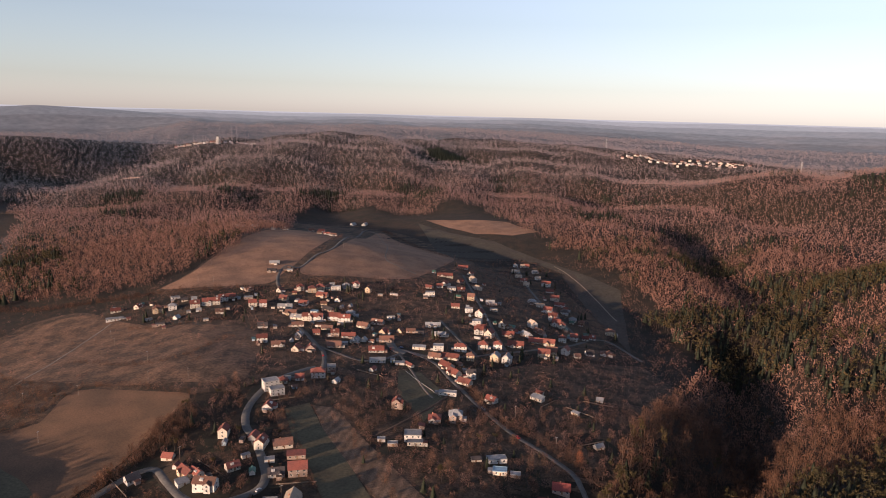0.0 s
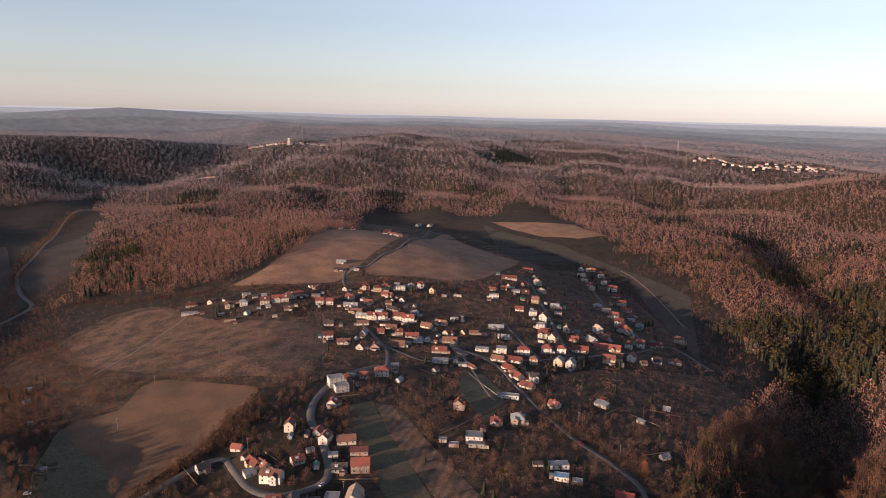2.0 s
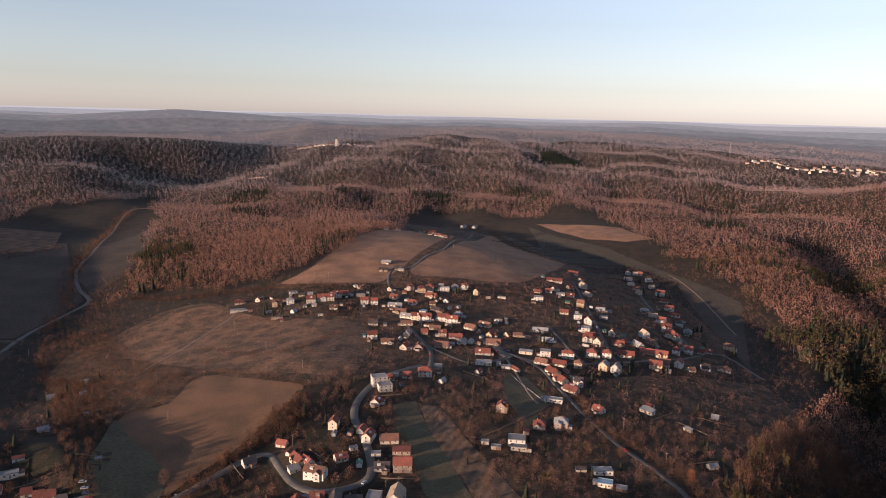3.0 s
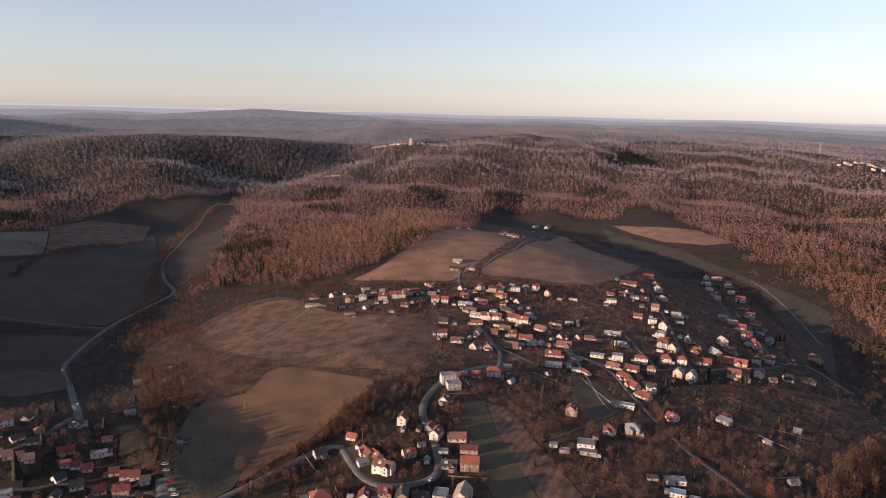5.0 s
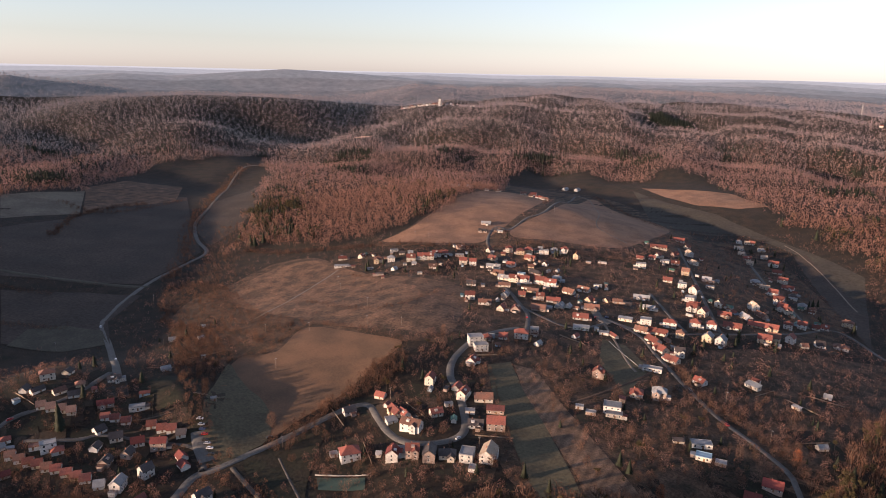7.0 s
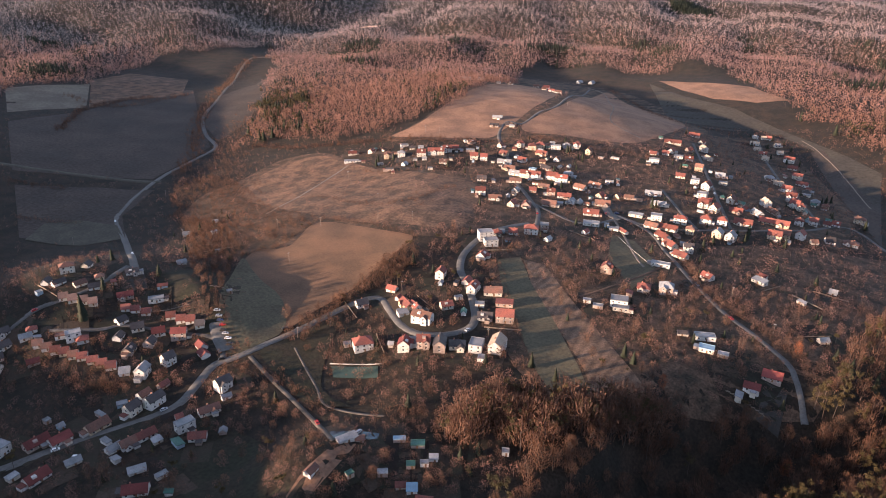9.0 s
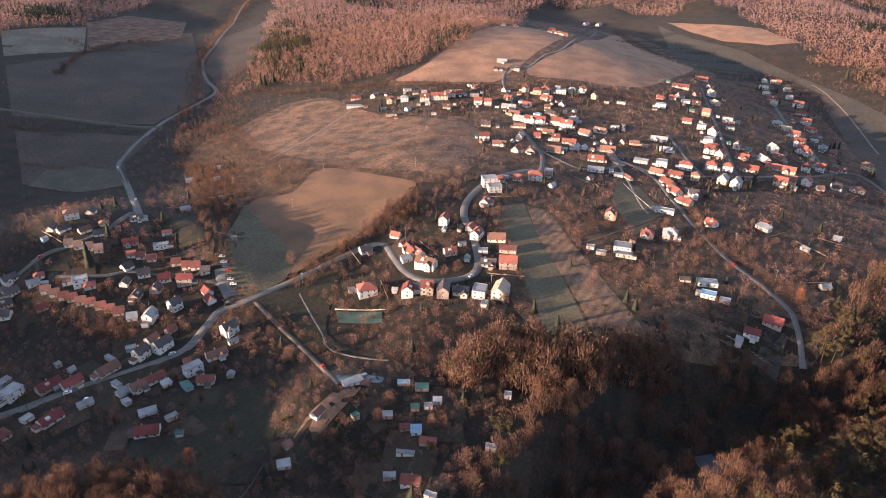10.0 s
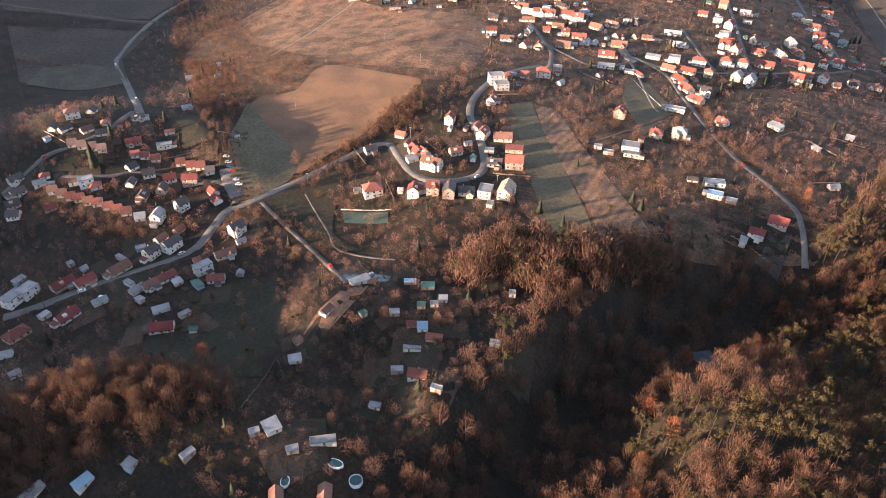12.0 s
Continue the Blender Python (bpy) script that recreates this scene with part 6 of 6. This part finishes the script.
M_COURT = material("green_court_surface", (0.035, 0.06, 0.05), 0.9, 0.15, 8, 1)
M_ICE = material("grey_pond_ice", (0.06, 0.07, 0.085), 0.35, 0.2, 6, 1.5)
M_POND = material("dark_pond_water", (0.035, 0.06, 0.075), 0.12, 0.3, 5, 1, (0.08, 0.11, 0.13))
field_patch("sports_court", [(-180, 327), (-151, 333), (-146, 322), (-173, 316)], M_COURT, "small green sports court behind a white wall", 5.0, 0.45, False)
wall_run([(-182, 329), (-150, 336)], 0.8, 0.25, M_CONCRETE, "long pale rendered wall beside the court")
wall_run([(-31, 588), (-18, 565), (1, 534)], 0.5, 0.18, M_CONCRETE, "pale garden wall along the drive")
wall_run([(-142, 157), (-144, 173), (-147, 191)], 0.9, 0.25, M_LANE, "pale concrete wall along the path")
field_patch("pond", [(-145, 259), (-134, 265), (-121, 267), (-120, 262), (-131, 252), (-141, 250)], M_POND, "dark pond with patches of thin ice", 4.0, 0.4)
field_patch("pond", POND_B, M_ICE, "pale grey frozen pond in the hollow", 4.0, 0.6)


# ---- fences between the gardens ----
def fence_panel():
    """A post with its run of boards, in one piece: a comb outline drawn out."""
    bm = bmesh.new()
    outline = [(-1.25, -0.2), (-1.1, -0.2), (-1.1, 0.3)]
    for i in range(6):
        x = -0.9 + 0.38 * i
        outline += [(x, 0.3), (x, 0.08), (x + 0.16, 0.08), (x + 0.16, 0.3)]
    outline += [(1.25, 0.3), (1.25, 1.05), (-1.1, 1.05), (-1.1, 1.25), (-1.25, 1.25)]
    prism(bm, outline, -0.04, 0.04)
    bmesh.ops.recalc_face_normals(bm, faces=bm.faces)
    me = bpy.data.meshes.new("panel")
    bm.to_mesh(me)
    bm.free()
    me.materials.append(M_FENCE)
    return me


M_FENCE = material("weathered_fence_wood", (0.2, 0.16, 0.125), 0.9, 0.3, 5, 0.5, each=True)
PANEL = fence_panel()
fence_rng = random.Random(5)
for i, (x, y, size) in enumerate(MAIN_HOUSES):
    if not 330 < y < 620 or fence_rng.random() < 0.62:
        continue
    a = radians(HOUSE_TURNS[i] + fence_rng.choice((0, 90)))
    ux, uy = math.cos(a), math.sin(a)
    side = fence_rng.choice((-1, 1)) * (size * 0.6 + 4)
    ox, oy = x - uy * side - ux * 12, y + ux * side - uy * 12
    if not (clear_spot(ox, oy, 1) and clear_spot(ox + 12 * ux, oy + 12 * uy, 1) and clear_spot(ox + 24 * ux, oy + 24 * uy, 1)):
        continue
    fence = tagged(new("fence"), "weathered wooden garden fence", "fence", "garden fences")
    fence.matrix_basis = pose(ox, oy, ground_z(ox, oy))
    for k in range(10):
        qx, qy = ox + ux * 2.5 * k, oy + uy * 2.5 * k
        hang("panel", PANEL, fence, (qx - ox, qy - oy, ground_z(qx, qy) - ground_z(ox, oy)), a)


# ---- single garden trees near the bend ----
def split_tree(shape, name, mats, label, group):
    v, t, m = shape
    ob = tagged(new(name), label, "tree", group)
    for k, word in ((0, "trunk"), (1, "crown")):
        used = t[m == k]
        ids, back = np.unique(used, return_inverse=True)
        child = new(word, mesh_from(word, v[ids], back.reshape(-1, 3), [mats[k]]))
        child.parent = ob
    return ob


tree_rng = random.Random(17)
tree_kinds = [split_tree(bare_tree(300 + s, twigs=240, limbs=9, slim=0.42, fat=0.8, base=0.2), "garden_tree", [M_BARK, M_TWIG_PALE if s % 2 else M_TWIG],
                         "pale leafless garden tree" if s % 2 else "reddish leafless garden tree", "garden trees") for s in range(5)]
tree_kinds.append(split_tree(pine_tree(310, 220, 1.0, 0.45, 0.2), "pine_tree", [M_BARK, M_PINE], "olive-green pine beside the gardens", "garden pines"))
done = 0
for k in range(3000):
    x, y = tree_rng.uniform(-330, 130), tree_rng.uniform(170, 520)
    if done >= 230:
        break
    if inside(x, y, RIM_ALL) and clear_spot(x, y, 3) and not any(inside(x, y, f) for f in FIELDS):
        tall = tree_rng.uniform(5, 10)
        kind = tree_rng.choice(tree_kinds)
        place = pose(x, y, ground_z(x, y) - 0.1, 0, 0, tree_rng.uniform(0, 360)) @ Matrix.Diagonal((tall, tall, tall, 1))
        if done < len(tree_kinds):
            tree_kinds[done].matrix_basis = place
        else:
            twin = copy_thing(kind, place)
            twin.matrix_basis = place
        done += 1


# ---- trees that stand alone in the gardens and on the gully's edge ----
M_RUST = material("rust_brown_leaves", (0.2, 0.07, 0.035), 0.9, 0.35, 20, 2, (0.15, 0.06, 0.032), through_light=0.35)
lone_bare = split_tree(bare_tree(320, twigs=420, limbs=12, slim=0.36, fat=0.5, base=0.16, core=60), "lone_tree", [M_BARK, M_TWIG_PALE], "tall leafless tree standing alone in the gardens", "lone trees")
lone_rust = split_tree(bare_tree(321, twigs=480, limbs=10, slim=0.27, fat=0.55, base=0.2, core=120, drop=0.9), "lone_larch", [M_BARK, M_RUST], "rust-brown larch lit by the evening sun", "lone larches")
lone_pine = split_tree(pine_tree(322, 760, 0.36, 0.5, 0.22, 0.028), "lone_pine", [M_BARK, M_PINE], "olive-green pine with a bare trunk", "lone pines")
LONE = {lone_bare: [(-209, 148, 14), (-203, 205, 13), (-240, 203, 13), (-232, 238, 11), (-104, 193, 13), (-98, 187, 10), (-115, 177, 9), (-109, 180, 9), (-62, 222, 11), (-53, 226, 11), (-48, 235, 12), (-82, 155, 14),
                    (-90, 161, 10), (-106, 168, 8), (-66, 187, 9), (-110, 247, 11), (-111, 236, 10), (45, 247, 15), (59, 270, 14), (-236, 369, 13), (-183, 273, 11), (10, 372, 14), (97, 441, 12), (-166, 530, 12),
                    (-240, 327, 9), (-80, 177, 7), (-73, 180, 7)],
        lone_rust: [(-178, 181, 13), (71, 307, 15), (88, 356, 15), (96, 294, 17), (21, 241, 14), (31, 221, 16), (21, 205, 15), (19, 179, 17), (104, 367, 11), (38, 292, 12), (96, 431, 12), (16, 364, 13)],
        lone_pine: [(-294, 197, 13), (-173, 204, 10), (-78, 222, 12), (3, 404, 14), (37, 209, 14), (51, 198, 16), (57, 201, 16), (83, 183, 17), (76, 189, 17), (40, 179, 16), (-152, 124, 14), (-137, 128, 13), (-177, 429, 12), (-138, 444, 11)]}
for kind, places in LONE.items():
    for i, (x, y, tall) in enumerate(places):
        place = pose(x, y, ground_z(x, y) - 0.1, 0, 0, 67 * i) @ Matrix.Diagonal((tall, tall, tall, 1))
        (copy_thing(kind, place) if i else kind).matrix_basis = place


# ---- single dark firs in the town ----
fir_kind = split_tree(fir_tree(400, 9, 9, 0.2), "fir_tree", [M_BARK, M_FIR], "tall dark green fir between the town houses", "town firs")
for i, (x, y, tall) in enumerate(((-356, 310, 19), (-353, 307, 16), (-60, 356, 12), (-44, 348, 10), (-8, 388, 12), (-2, 382, 11), (-160, 352, 9))):
    place = pose(x, y, ground_z(x, y) - 0.1, 0, 0, 40 * i) @ Matrix.Diagonal((tall, tall, tall, 1))
    (copy_thing(fir_kind, place) if i else fir_kind).matrix_basis = place
